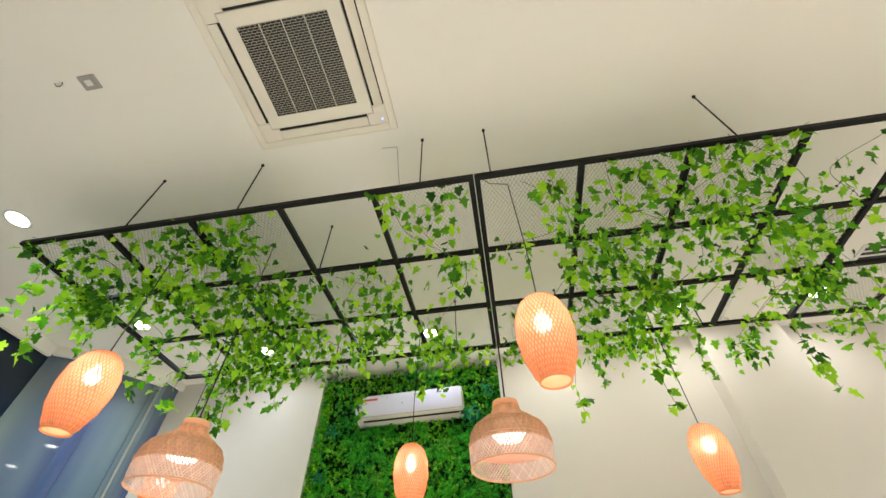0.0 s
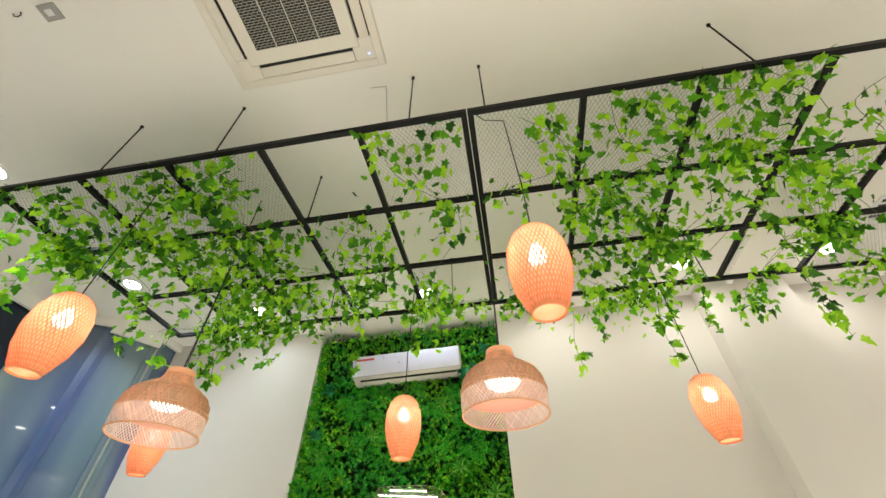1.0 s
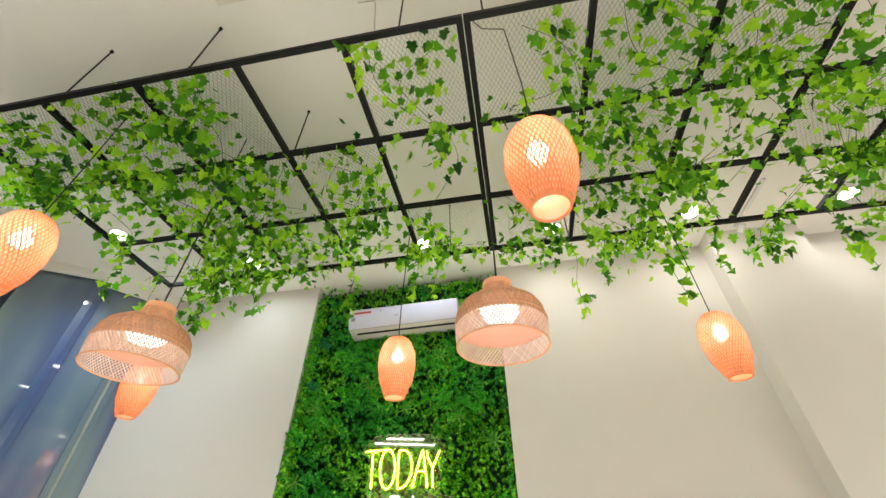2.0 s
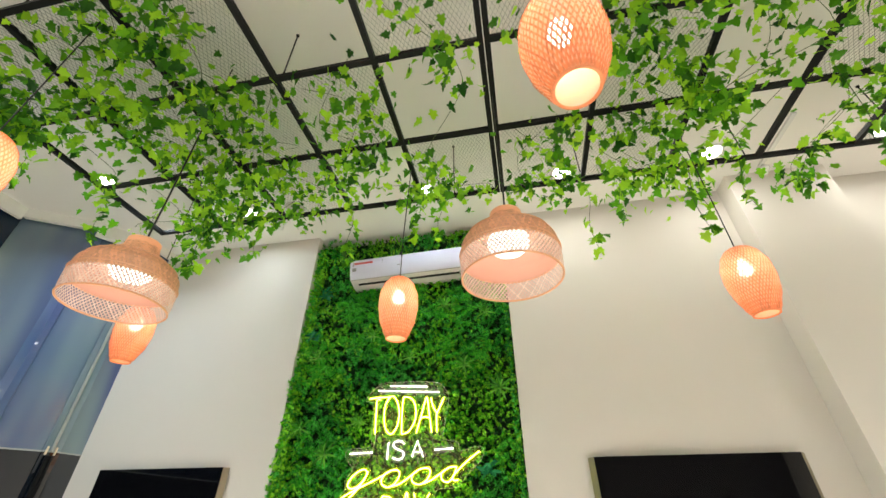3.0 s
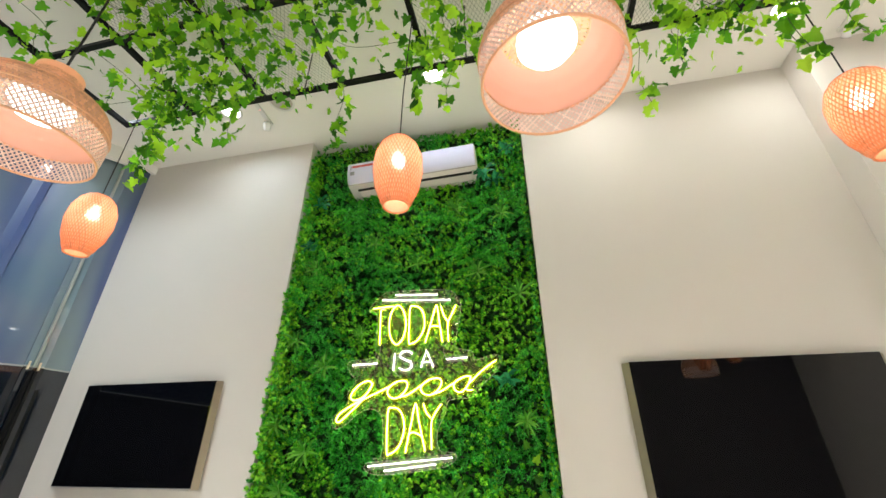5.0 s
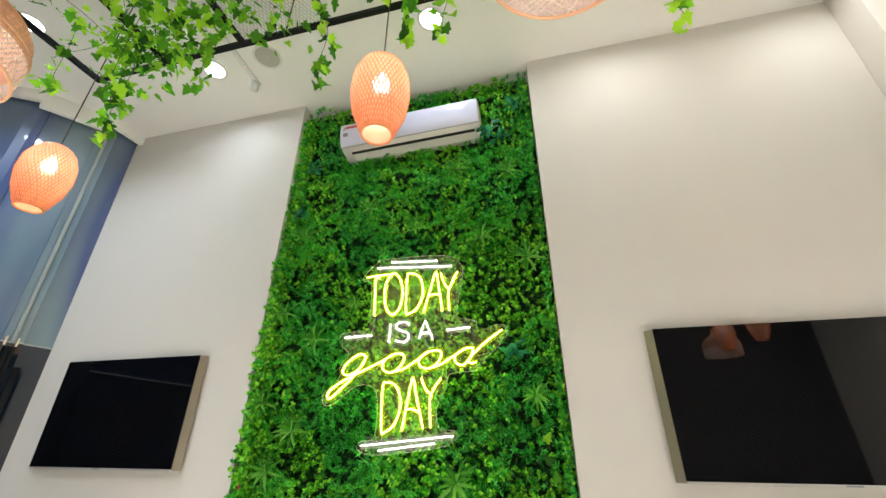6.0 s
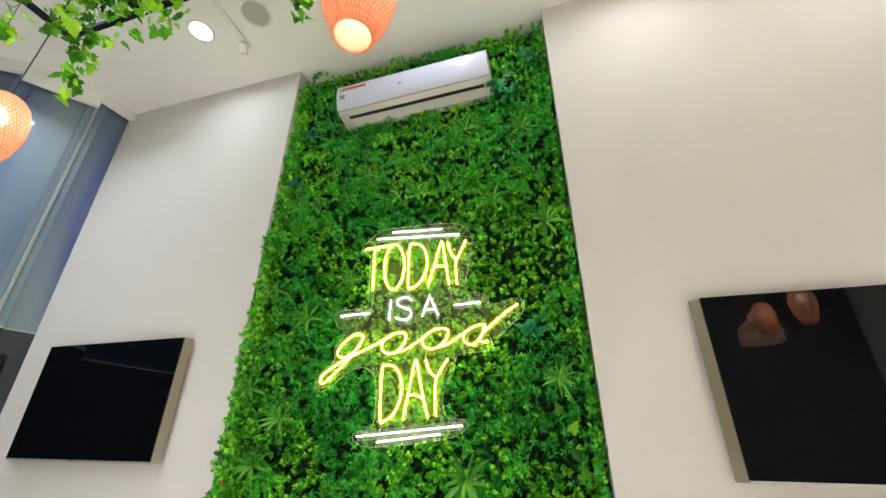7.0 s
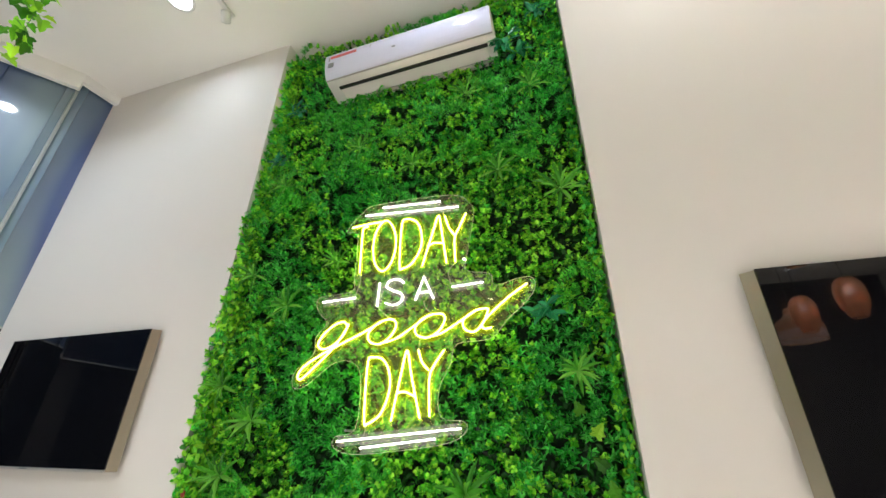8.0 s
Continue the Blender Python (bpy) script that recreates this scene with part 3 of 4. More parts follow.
dome_copies = [(first_dome if i == 0 else copy_thing(first_dome, pose(*p, 0, 0, 70 * i)), p) for i, p in enumerate(DOME_PLACES)]
first_lantern.matrix_basis = pose(*LANTERN_PLACES[0])
first_dome.matrix_basis = pose(*DOME_PLACES[0])
for i, (ob, p) in enumerate(lantern_copies):
    turn = Matrix.Rotation(radians(-40 * i), 4, "Z")
    line = [(0, 0, LANTERN_H), (0.002, 0.001, LANTERN_H + 0.3), (0, 0, (GRID_Z + 0.03 if i < BEAMED and i != 4 else CEIL) - p[2])]
    if i == 2:
        line[2] = (0.03, 0.0, line[2][2])
    if i == 1:
        line = line[:2] + [(-0.012, 0.04, 3.49 - p[2]), (-0.016, 0.042, 3.502 - p[2]), (-0.06, 0.036, 3.506 - p[2]), (-0.118, 0.022, 3.503 - p[2]), (-0.165, -0.03, 3.503 - p[2])]
    part("cord", tube(bmesh.new(), [turn @ Vector(q) for q in line], 0.003, 6), CORD, ob, "thin black cord")
for ob, p in dome_copies:
    part("cord", tube(bmesh.new(), [(0, 0, 0.35), (0.002, 0.001, 0.6), (0, 0, CEIL - p[2])], 0.0045, 6), CORD, ob, "thin black cord")
# light that the bulbs send down through the open undersides of the shades
for x, y, z in DOME_PLACES:
    lamp("dome_lamp_light", "AREA", (x, y, z + 0.122), 27.0, (1.0, 0.94, 0.88), 0.17, 96, (x, y, 0))

# ---------------------------------------------------------------- wall-mounted television sets
def flanged(x0, x1, z0, z1, y_front, y_back, flare):
    """A casing whose sides slope outwards towards the wall."""
    bm = bmesh.new()
    front = [bm.verts.new((x, y_front, z)) for x, z in ((x0, z0), (x1, z0), (x1, z1), (x0, z1))]
    back = [bm.verts.new((x, y_back, z)) for x, z in ((x0 - flare, z0), (x1 + flare, z0), (x1 + flare, z1), (x0 - flare, z1))]
    bm.faces.new(front)
    bm.faces.new(back[::-1])
    for i in range(4):
        j = (i + 1) % 4
        bm.faces.new((front[i], back[i], back[j], front[j]))
    bmesh.ops.bevel(bm, geom=list(bm.edges), offset=0.002, segments=1, affect="EDGES")
    return bm


def television(x0, x1, z0, z1, y, label):
    tv = thing("television", label, "television", "wall televisions")
    part("casing", flanged(x0, x1, z0, z1, y, y + 0.034, 0.04), CHROME, tv, "brushed metal casing with sloping sides")
    part("rear_box", boxed(x0 + 0.06, x1 - 0.06, y + 0.034, WALL_Y - 0.004, z0 + 0.06, z1 - 0.06, 0.003), DARK, tv, "dark rear housing")
    part("screen", boxed(x0 - 0.001, x1 + 0.001, y - 0.006, y + 0.002, z0 + 0.010, z1 + 0.001, 0.001), SCREEN, tv, "glossy black screen, switched off")
    part("bottom_trim", boxed(x0 + 0.0015, x1 - 0.0015, y - 0.009, y + 0.003, z0 - 0.002, z0 + 0.009, 0.002), SILVER, tv, "thin silver strip")
    part("badge", boxed((x0 + x1) / 2 - 0.03, (x0 + x1) / 2 + 0.03, y - 0.011, y - 0.0085, z0 + 0.001, z0 + 0.007), GREY_PRINT, tv, "small plain grey badge")
    return tv


television(-3.625, -2.452, 1.052, 1.757, 4.03, "slim black wall television on a cream wall, switched off")
television(0.446, 1.735, 1.046, 1.765, 4.024, "large black wall television on a cream wall, switched off")

# ---------------------------------------------------------------- split air conditioner on the planted wall
AX0, AX1 = -1.585, -0.435
ac = thing("wall_air_conditioner", "white wall-mounted split air conditioner on the planted wall", "air conditioner")
prof = [(BACK_Y - 0.005, 3.632), (4.06, 3.632), (4.015, 3.622), (3.992, 3.598), (3.986, 3.56), (3.990, 3.50), (4.000, 3.45), (4.018, 3.412), (4.036, 3.392), (4.052, 3.380), (4.20, 3.362), (BACK_Y - 0.005, 3.362)]
AC_TILT = pose(AX0, 0, 3.56, 0, -1.7, 0) @ pose(-AX0, 0, -3.56)
bm = bmesh.new()
ends = [[bm.verts.new((x, y, z)) for y, z in prof] for x in (AX0, AX1)]
for i in range(len(prof)):
    j = (i + 1) % len(prof)
    bm.faces.new((ends[0][i], ends[0][j], ends[1][j], ends[1][i]))
bm.faces.new(ends[0])
bm.faces.new(ends[1][::-1])
bmesh.ops.bevel(bm, geom=[e for e in bm.edges if abs(e.verts[0].co.x - e.verts[1].co.x) < 1e-6], offset=0.008, segments=2, affect="EDGES")
body = part("body", bm, AC_PLASTIC, ac, at=AC_TILT)
for f in body.data.polygons:
    f.use_smooth = abs(f.normal.x) < 0.3
face = [(4.004, 3.616), (3.990, 3.600), (3.9825, 3.562), (3.9835, 3.53), (3.9865, 3.50), (3.9915, 3.47), (3.9965, 3.448), (4.004, 3.428), (4.0135, 3.410), (4.024, 3.398)]
bm = bmesh.new()
rows = [[bm.verts.new((x, y + dy, z)) for y, z in face] for x, dy in ((AX0 + 0.003, 0.0), (AX1 - 0.003, 0.0), (AX1 - 0.003, 0.006), (AX0 + 0.003, 0.006))]
for ra, rb in ((0, 1), (1, 2), (2, 3), (3, 0)):
    for i in range(len(face) - 1):
        bm.faces.new((rows[ra][i], rows[ra][i + 1], rows[rb][i + 1], rows[rb][i]))
bm.faces.new([r[0] for r in rows])
bm.faces.new([r[-1] for r in rows])
part("front_panel", bm, PANEL_GLOSS, ac, "glossy white front panel, bluish light painted in", at=AC_TILT)
part("air_outlet", boxed(AX0 + 0.075, AX1 - 0.045, 4.074, 4.094, 3.366, 3.385), DARK, ac, "dark air outlet slot", at=AC_TILT)
part("outlet_flap", boxed(AX0 + 0.08, AX1 - 0.05, -0.042, 0.042, -0.003, 0.003, 0.001), AC_PLASTIC, ac, at=AC_TILT @ pose(0, 4.137, 3.368, -7, 0, 0))
part("flap_joint", boxed(AX0 + 0.075, AX1 - 0.045, 4.180, 4.184, 3.3615, 3.3665), GREY_PRINT, ac, "thin grey joint line", at=AC_TILT)
part("panel_seam", boxed(AX0 + 0.002, AX1 - 0.002, 4.0215, 4.032, 3.3945, 3.3970), GREY_PLASTIC, ac, "thin grey joint line", at=AC_TILT)
part("energy_sticker", boxed(AX0 + 0.045, AX0 + 0.24, 3.9815, 3.988, 3.548, 3.572), RED_PRINT, ac, "red strip sticker", at=AC_TILT)
part("side_sticker", boxed(AX0 + 0.03, AX0 + 0.07, 3.982, 3.988, 3.475, 3.51), GREY_PRINT, ac, "small grey square sticker", at=AC_TILT)
part("corner_print", boxed(AX0 + 0.03, AX0 + 0.04, 3.982, 3.988, 3.53, 3.57), GREY_PRINT, ac, "small dark print", at=AC_TILT)
part("badge", boxed(AX0 + 0.34, AX0 + 0.345, 3.982, 3.988, 3.545, 3.578), GREY_PRINT, ac, "small plain grey badge", at=AC_TILT)
part("logo_plate", boxed(AX0 + 0.50, AX0 + 0.525, 3.982, 3.988, 3.487, 3.493), GREY_PRINT, ac, "small plain grey badge", at=AC_TILT)

# ---------------------------------------------------------------- neon sign
SIGN_Y = 4.10
sign = thing("neon_sign", "yellow and white neon lettering on clear acrylic, lit", "neon sign")


def spline(pts, n=10, closed=False):
    """A smooth line through control points in the sign's plane."""
    out = []
    m = len(pts)
    for i in range(m if closed else m - 1):
        p0, p1, p2, p3 = [pts[(i + q) % m] if closed else pts[min(max(i + q, 0), m - 1)] for q in (-1, 0, 1, 2)]
        for s in range(n):
            t = s / n
            out.append(tuple(0.5 * (2 * b + (c - a) * t + (2 * a - 5 * b + 4 * c - d) * t * t + (3 * b - a - 3 * c + d) * t ** 3) for a, b, c, d in zip(p0, p1, p2, p3)))
    if not closed:
        out.append(pts[-1])
    return out


def neon(name, pts, material, curved=True, closed=False, label=""):
    line = spline(pts, 8, closed) if curved else pts
    part(name, tube(bmesh.new(), [(x, SIGN_Y, z) for x, z in line], 0.0035, 8, closed), material, sign, label, True)
    # wide flattened shell, added to draw the glow round the tube
    halo = tube(bmesh.new(), [(x, 0.0, z) for x, z in line], 0.022, 10, closed)
    halo.transform(Matrix.Translation((0, SIGN_Y + 0.0068, 0)) @ Matrix.Diagonal((1, 0.12, 1, 1)))
    part("glow_halo", halo, HALO_YELLOW if material is NEON_YELLOW else HALO_WHITE, sign, "glow halo added around the light tube", True)


Y_, W_ = NEON_YELLOW, NEON_WHITE
# bars over and under the words
neon("bar", [(-1.104, 2.352), (-0.775, 2.331)], W_, False, label="white light bar")
neon("bar", [(-1.204, 2.318), (-0.677, 2.282)], W_, False, label="white light bar")
neon("bar", [(-1.229, 1.196), (-0.673, 1.247)], W_, False, label="white light bar")
neon("bar", [(-1.115, 1.172), (-0.781, 1.209)], W_, False, label="white light bar")
neon("bar", [(-1.401, 1.838), (-1.214, 1.844)], W_, False, label="white light bar")
neon("bar", [(-0.709, 1.850), (-0.562, 1.857)], W_, False, label="white light bar")
# TODAY
neon("letter_t", [(-1.278, 2.255), (-1.17, 2.262), (-1.108, 2.262)], Y_)
neon("letter_t_stem", [(-1.182, 2.247), (-1.206, 2.242), (-1.213, 2.21), (-1.206, 1.978)], Y_)
neon("letter_o", [(-1.082, 2.268), (-1.128, 2.215), (-1.141, 2.121), (-1.122, 2.02), (-1.075, 1.973), (-1.028, 2.02), (-1.011, 2.121), (-1.034, 2.22)], Y_, closed=True)
neon("letter_d", [(-0.984, 2.225), (-0.984, 1.995), (-0.965, 1.974), (-0.915, 1.998), (-0.874, 2.075), (-0.873, 2.16), (-0.90, 2.228), (-0.955, 2.255)], Y_, closed=True)
neon("letter_a", [(-0.862, 1.975), (-0.815, 2.14), (-0.788, 2.234), (-0.776, 2.234), (-0.762, 2.14), (-0.737, 1.975)], Y_)
neon("letter_a_bar", [(-0.835, 2.078), (-0.805, 2.092), (-0.758, 2.086)], Y_)
neon("letter_y", [(-0.747, 2.238), (-0.725, 2.165), (-0.696, 2.122)], Y_)
neon("letter_y_stem", [(-0.636, 2.236), (-0.672, 2.16), (-0.696, 2.10), (-0.693, 1.977)], Y_)
# IS A
neon("letter_i", [(-1.085, 1.911), (-1.090, 1.791)], W_, False)
neon("letter_s", [(-0.955, 1.898), (-0.985, 1.918), (-1.03, 1.914), (-1.045, 1.886), (-1.01, 1.862), (-0.965, 1.842), (-0.962, 1.806), (-1.0, 1.788), (-1.048, 1.803)], W_)
neon("letter_a_small", [(-0.890, 1.803), (-0.851, 1.917), (-0.800, 1.801)], W_, False)
neon("letter_a_small_bar", [(-0.873, 1.838), (-0.817, 1.838)], W_, False)
# good, one running line
neon("script_g", [(-1.24, 1.70), (-1.262, 1.725), (-1.31, 1.715), (-1.37, 1.668), (-1.392, 1.62), (-1.362, 1.598), (-1.31, 1.612), (-1.262, 1.655), (-1.235, 1.712), (-1.262, 1.66), (-1.31, 1.595), (-1.40, 1.51),
                  (-1.46, 1.462), (-1.482, 1.475), (-1.46, 1.515), (-1.38, 1.565), (-1.27, 1.615), (-1.15, 1.665), (-1.06, 1.71)], Y_)
neon("script_o", [(-1.005, 1.718), (-1.07, 1.708), (-1.12, 1.665), (-1.115, 1.622), (-1.06, 1.605), (-1.005, 1.64), (-0.982, 1.69)], Y_, closed=True)
neon("script_link", [(-1.06, 1.607), (-0.98, 1.625), (-0.90, 1.672), (-0.83, 1.718)], Y_)
neon("script_o", [(-0.765, 1.726), (-0.83, 1.718), (-0.882, 1.68), (-0.878, 1.638), (-0.825, 1.62), (-0.768, 1.65), (-0.743, 1.70)], Y_, closed=True)
neon("script_link", [(-0.825, 1.62), (-0.75, 1.64), (-0.67, 1.685), (-0.60, 1.726)], Y_)
neon("script_d", [(-0.553, 1.732), (-0.60, 1.726), (-0.655, 1.69), (-0.652, 1.648), (-0.61, 1.632), (-0.57, 1.665), (-0.545, 1.72)], Y_, closed=True)
neon("script_d_stem", [(-0.365, 1.83), (-0.45, 1.775), (-0.54, 1.70), (-0.572, 1.662), (-0.562, 1.642), (-0.53, 1.645)], Y_)
# DAY
neon("letter_d", [(-1.112, 1.52), (-1.106, 1.285), (-1.085, 1.268), (-1.03, 1.305), (-0.997, 1.39), (-1.0, 1.47), (-1.035, 1.532), (-1.085, 1.545)], Y_, closed=True)
neon("letter_a", [(-0.98, 1.275), (-0.945, 1.46), (-0.926, 1.556), (-0.914, 1.556), (-0.895, 1.46), (-0.85, 1.285)], Y_)
neon("letter_a_bar", [(-0.962, 1.385), (-0.925, 1.392), (-0.876, 1.372)], Y_)
neon("letter_y", [(-0.866, 1.566), (-0.845, 1.51), (-0.815, 1.478)], Y_)
neon("letter_y_stem", [(-0.745, 1.561), (-0.79, 1.498), (-0.811, 1.44), (-0.807, 1.292)], Y_)
# acrylic sheets behind the tubes
outline = spline([(-1.15, 2.385), (-0.73, 2.37), (-0.62, 2.30), (-0.60, 2.22), (-0.64, 2.0), (-0.64, 1.93), (-0.53, 1.90), (-0.51, 1.84), (-0.40, 1.865), (-0.335, 1.855), (-0.35, 1.78), (-0.47, 1.67), (-0.54, 1.60), (-0.69, 1.585),
                   (-0.72, 1.50), (-0.77, 1.40), (-0.76, 1.29), (-0.66, 1.272), (-0.665, 1.225), (-0.77, 1.186), (-1.12, 1.148), (-1.245, 1.17), (-1.245, 1.215), (-1.15, 1.25), (-1.15, 1.46), (-1.20, 1.53), (-1.30, 1.53), (-1.44, 1.43),
                   (-1.51, 1.43), (-1.51, 1.50), (-1.42, 1.58), (-1.42, 1.66), (-1.37, 1.73), (-1.43, 1.80), (-1.43, 1.87), (-1.25, 1.885), (-1.24, 1.96), (-1.25, 2.21), (-1.31, 2.235), (-1.30, 2.28), (-1.23, 2.35)], 4, True)
bm = bmesh.new()
front = [bm.verts.new((x, SIGN_Y + 0.010, z)) for x, z in outline]
rear = [bm.verts.new((x, SIGN_Y + 0.014, z)) for x, z in outline]
bm.faces.new(front)
bm.faces.new(rear[::-1])
for i in range(len(outline)):
    j = (i + 1) % len(outline)
    bm.faces.new((front[i], rear[i], rear[j], front[j]))
sheet = part("acrylic_sheet", bm, ACRYLIC, sign, "clear acrylic backing")
sheet.visible_shadow = False
# pale colour stands for the light that shows in the sheet's edge
part("acrylic_edge", tube(bmesh.new(), [(x, SIGN_Y + 0.012, z) for x, z in outline], 0.0011, 5, True), ACRYLIC_EDGE, sign, "sheet edge, its lit rim painted pale")
for pts in ([(-1.205, 1.978), (-1.20, 1.93), (-1.222, 1.846)], [(-0.69, 1.977), (-0.73, 1.93), (-0.71, 1.852)], [(-1.09, 1.79), (-1.05, 1.75), (-0.985, 1.70)], [(-0.85, 1.80), (-0.84, 1.76), (-0.80, 1.727)], [(-0.86, 1.62), (-0.865, 1.60), (-0.866, 1.566)], [(-1.10, 1.27), (-1.10, 1.24), (-1.11, 1.21)]):
    part("feed_wire", tube(bmesh.new(), [(x, SIGN_Y + 0.007, z) for x, z in spline(pts, 4)], 0.0014, 5), ACRYLIC_EDGE, sign, "thin clear wire between letters")
for x, z in ((-1.2, 2.25), (-0.68, 2.2), (-1.2, 1.24), (-0.72, 1.26)):
    part("standoff", tube(bmesh.new(), [(x, SIGN_Y + 0.012, z), (x, BACK_Y, z)], 0.005, 8), GREY_PRINT, sign, "dark standoff")

# ---------------------------------------------------------------- planted wall
def leaf_cloud(name, specs, material, parent, label=""):
    """Many small folded leaves in one mesh. specs: place, direction of the tip, normal, length, width."""
    n = len(specs)
    P = np.array([s[0] for s in specs], dtype=float)
    D = np.array([s[1] for s in specs], dtype=float)
    N = np.array([s[2] for s in specs], dtype=float)
    L = np.array([s[3] for s in specs], dtype=float)[:, None]
    W = np.array([s[4] for s in specs], dtype=float)[:, None]
    D /= np.linalg.norm(D, axis=1)[:, None]
    N -= D * (N * D).sum(1)[:, None]
    N /= np.linalg.norm(N, axis=1)[:, None] + 1e-9
    S = np.cross(D, N)
    v = np.stack([P, P + D * L * 0.32 + S * W * 0.5 + N * W * 0.16, P + D * L * 0.72 + S * W * 0.40 + N * W * 0.08, P + D * L - N * L * 0.14,
                  P + D * L * 0.72 - S * W * 0.40 + N * W * 0.08, P + D * L * 0.32 - S * W * 0.5 + N * W * 0.16, P + D * L * 0.5 - N * L * 0.02], axis=1)
    faces = []
    for i in range(n):
        b = 7 * i
        faces += [(b, b + 1, b + 6), (b + 1, b + 2, b + 6), (b + 2, b + 3, b + 6), (b + 3, b + 4, b + 6), (b + 4, b + 5, b + 6), (b + 5, b, b + 6)]
    me = bpy.data.meshes.new(name)
    me.from_pydata(v.reshape(-1, 3).tolist(), [], faces)
    me.materials.append(material)
    ob = new(name, me)
    ob.parent = parent
    return tagged(ob, label, kind="stuff")


rng = np.random.default_rng(7)
green = thing("planted_wall", "dense artificial green foliage covering the recessed wall", "plant wall")
part("backing_mat", boxed(GREEN_X0 + 0.004, GREEN_X1 - 0.004, BACK_Y - 0.03, BACK_Y - 0.003, 0.02, CEIL - 0.07), HEDGE_BACK, green, "backing mat, near-black green for the shade behind the leaves")


def hedge_depth(x, z):
    """How far the foliage stands out, in clumps; kept behind the sign's sheet."""
    d = 0.072 + 0.055 * noise.noise((x * 4.3, z * 4.3, 0.3)) + 0.062 * noise.noise((x * 9.5, z * 10.5, 4.1))
    if -1.60 < x < -0.25 and 1.05 < z < 2.45:
        d = min(d, 0.100)
    if AX0 - 0.02 < x < AX1 + 0.02 and 3.18 < z < 3.70:
        d = min(d, 0.045)
    return max(d, 0.012)


def sprig(out, x, y, z, axis, count, length, leaf, slim, open_):
    """A short shoot with leaves set spirally round its outer half."""
    axis = Vector(axis).normalized()
    side = axis.orthogonal().normalized()
    up = axis.cross(side)
    turn = rng.uniform(0, 6.28)
    for i in range(count):
        t = 0.45 + 0.55 * (i + 1) / count
        a = turn + i * 2.4
        radial = side * math.cos(a) + up * math.sin(a)
        at = Vector((x, y, z)) + axis * length * t
        tip = radial * open_ + axis * (0.35 + 0.9 * t * t)
        size = leaf * (1.12 - 0.35 * t) * rng.uniform(0.8, 1.2)
        out.append((tuple(at), tuple(tip), tuple(axis - radial * 0.2 + Vector((0.35 * rng.normal(), 0, 0.45 + 0.35 * rng.normal()))), size, size * slim))


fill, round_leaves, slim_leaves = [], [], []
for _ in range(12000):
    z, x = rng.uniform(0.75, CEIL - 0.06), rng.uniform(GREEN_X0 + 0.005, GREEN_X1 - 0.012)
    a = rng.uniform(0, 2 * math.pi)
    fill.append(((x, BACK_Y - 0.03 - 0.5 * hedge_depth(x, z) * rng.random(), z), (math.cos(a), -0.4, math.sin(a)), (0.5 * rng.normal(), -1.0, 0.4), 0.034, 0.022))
for _ in range(7600):
    z, x = rng.uniform(0.72, CEIL - 0.07), rng.uniform(GREEN_X0 + 0.012, GREEN_X1 - 0.012)
    d = hedge_depth(x, z)
    kind = noise.noise((x * 2.6 + 9, z * 2.2 + 0.9 * x, 1.7)) + 0.22 * rng.normal()
    axis = (0.5 * rng.normal(), -1.0, 0.45 + 0.45 * rng.normal())
    if kind > -0.06:
        sprig(round_leaves, x, BACK_Y - 0.03 - max(0, d - 0.05), z, axis, 8, 0.05, 0.026, 0.78, 0.9)
    else:
        sprig(slim_leaves, x, BACK_Y - 0.03 - max(0, d - 0.05), z, axis, 8, 0.055, 0.036, 0.36, 0.8)
# growth that leans out over the edge of the recess
for _ in range(420):
    z = rng.uniform(0.75, 3.85)
    low = min(1.0, max(0.0, (2.9 - z) / 1.2))
    bulge = 0.5 + 0.5 * noise.noise((0.7, z * 6.0, 2.2))
    x = rng.uniform(GREEN_X0 + 0.028 - 0.02 * low * bulge, GREEN_X0 + 0.09)
    y = rng.uniform(WALL_Y + 0.05 - 0.05 * low, BACK_Y - 0.07)
    sprig(round_leaves if rng.random() < 0.6 else slim_leaves, x, y, z, (-0.55 - 0.3 * bulge, -0.8, 0.3 + 0.3 * rng.normal()), 7, 0.045, 0.03, 0.6, 0.8)
for _ in range(3000):
    z = rng.uniform(0.75, 3.9)
    low = min(1.0, max(0.0, (3.1 - z) / 0.9))
    x = rng.uniform(GREEN_X0 + 0.004, GREEN_X0 + 0.07)
    y = rng.uniform(WALL_Y + 0.075 - 0.075 * low, BACK_Y - 0.05)
    a = rng.uniform(0, 2 * math.pi)
    size = 0.028 + 0.014 * rng.random()
    round_leaves.append(((x, y, z), (math.cos(a) * 0.7, -0.5, math.sin(a) - 0.2), (0.5 * rng.normal() + 0.3, -1.0, 0.5 + 0.5 * rng.normal()), size, size * 0.7))
for _ in range(1100):
    z, x, y = rng.uniform(0.75, 3.92), rng.uniform(GREEN_X1 - 0.05, GREEN_X1 - 0.012), rng.uniform(WALL_Y + 0.06, BACK_Y - 0.05)
    a = rng.uniform(0, 2 * math.pi)
    size = 0.024 + 0.012 * rng.random()
    (round_leaves if rng.random() < 0.4 else slim_leaves).append(((x, y, z), (math.cos(a) * 0.4 - 0.25, -0.4, math.sin(a)), (0.4 * rng.normal() - 0.2, -1.0, 0.5), size, size * 0.6))
leaf_cloud("inner_leaves", fill, HEDGE_SHADE, green, "inner leaves painted near-black for the shade between clumps")
leaf_cloud("round_leaves", round_leaves, HEDGE, green, "small rounded hedge leaves")
leaf_cloud("slim_leaves", slim_leaves, HEDGE_SLIM, green, "slim blue-green leaves")

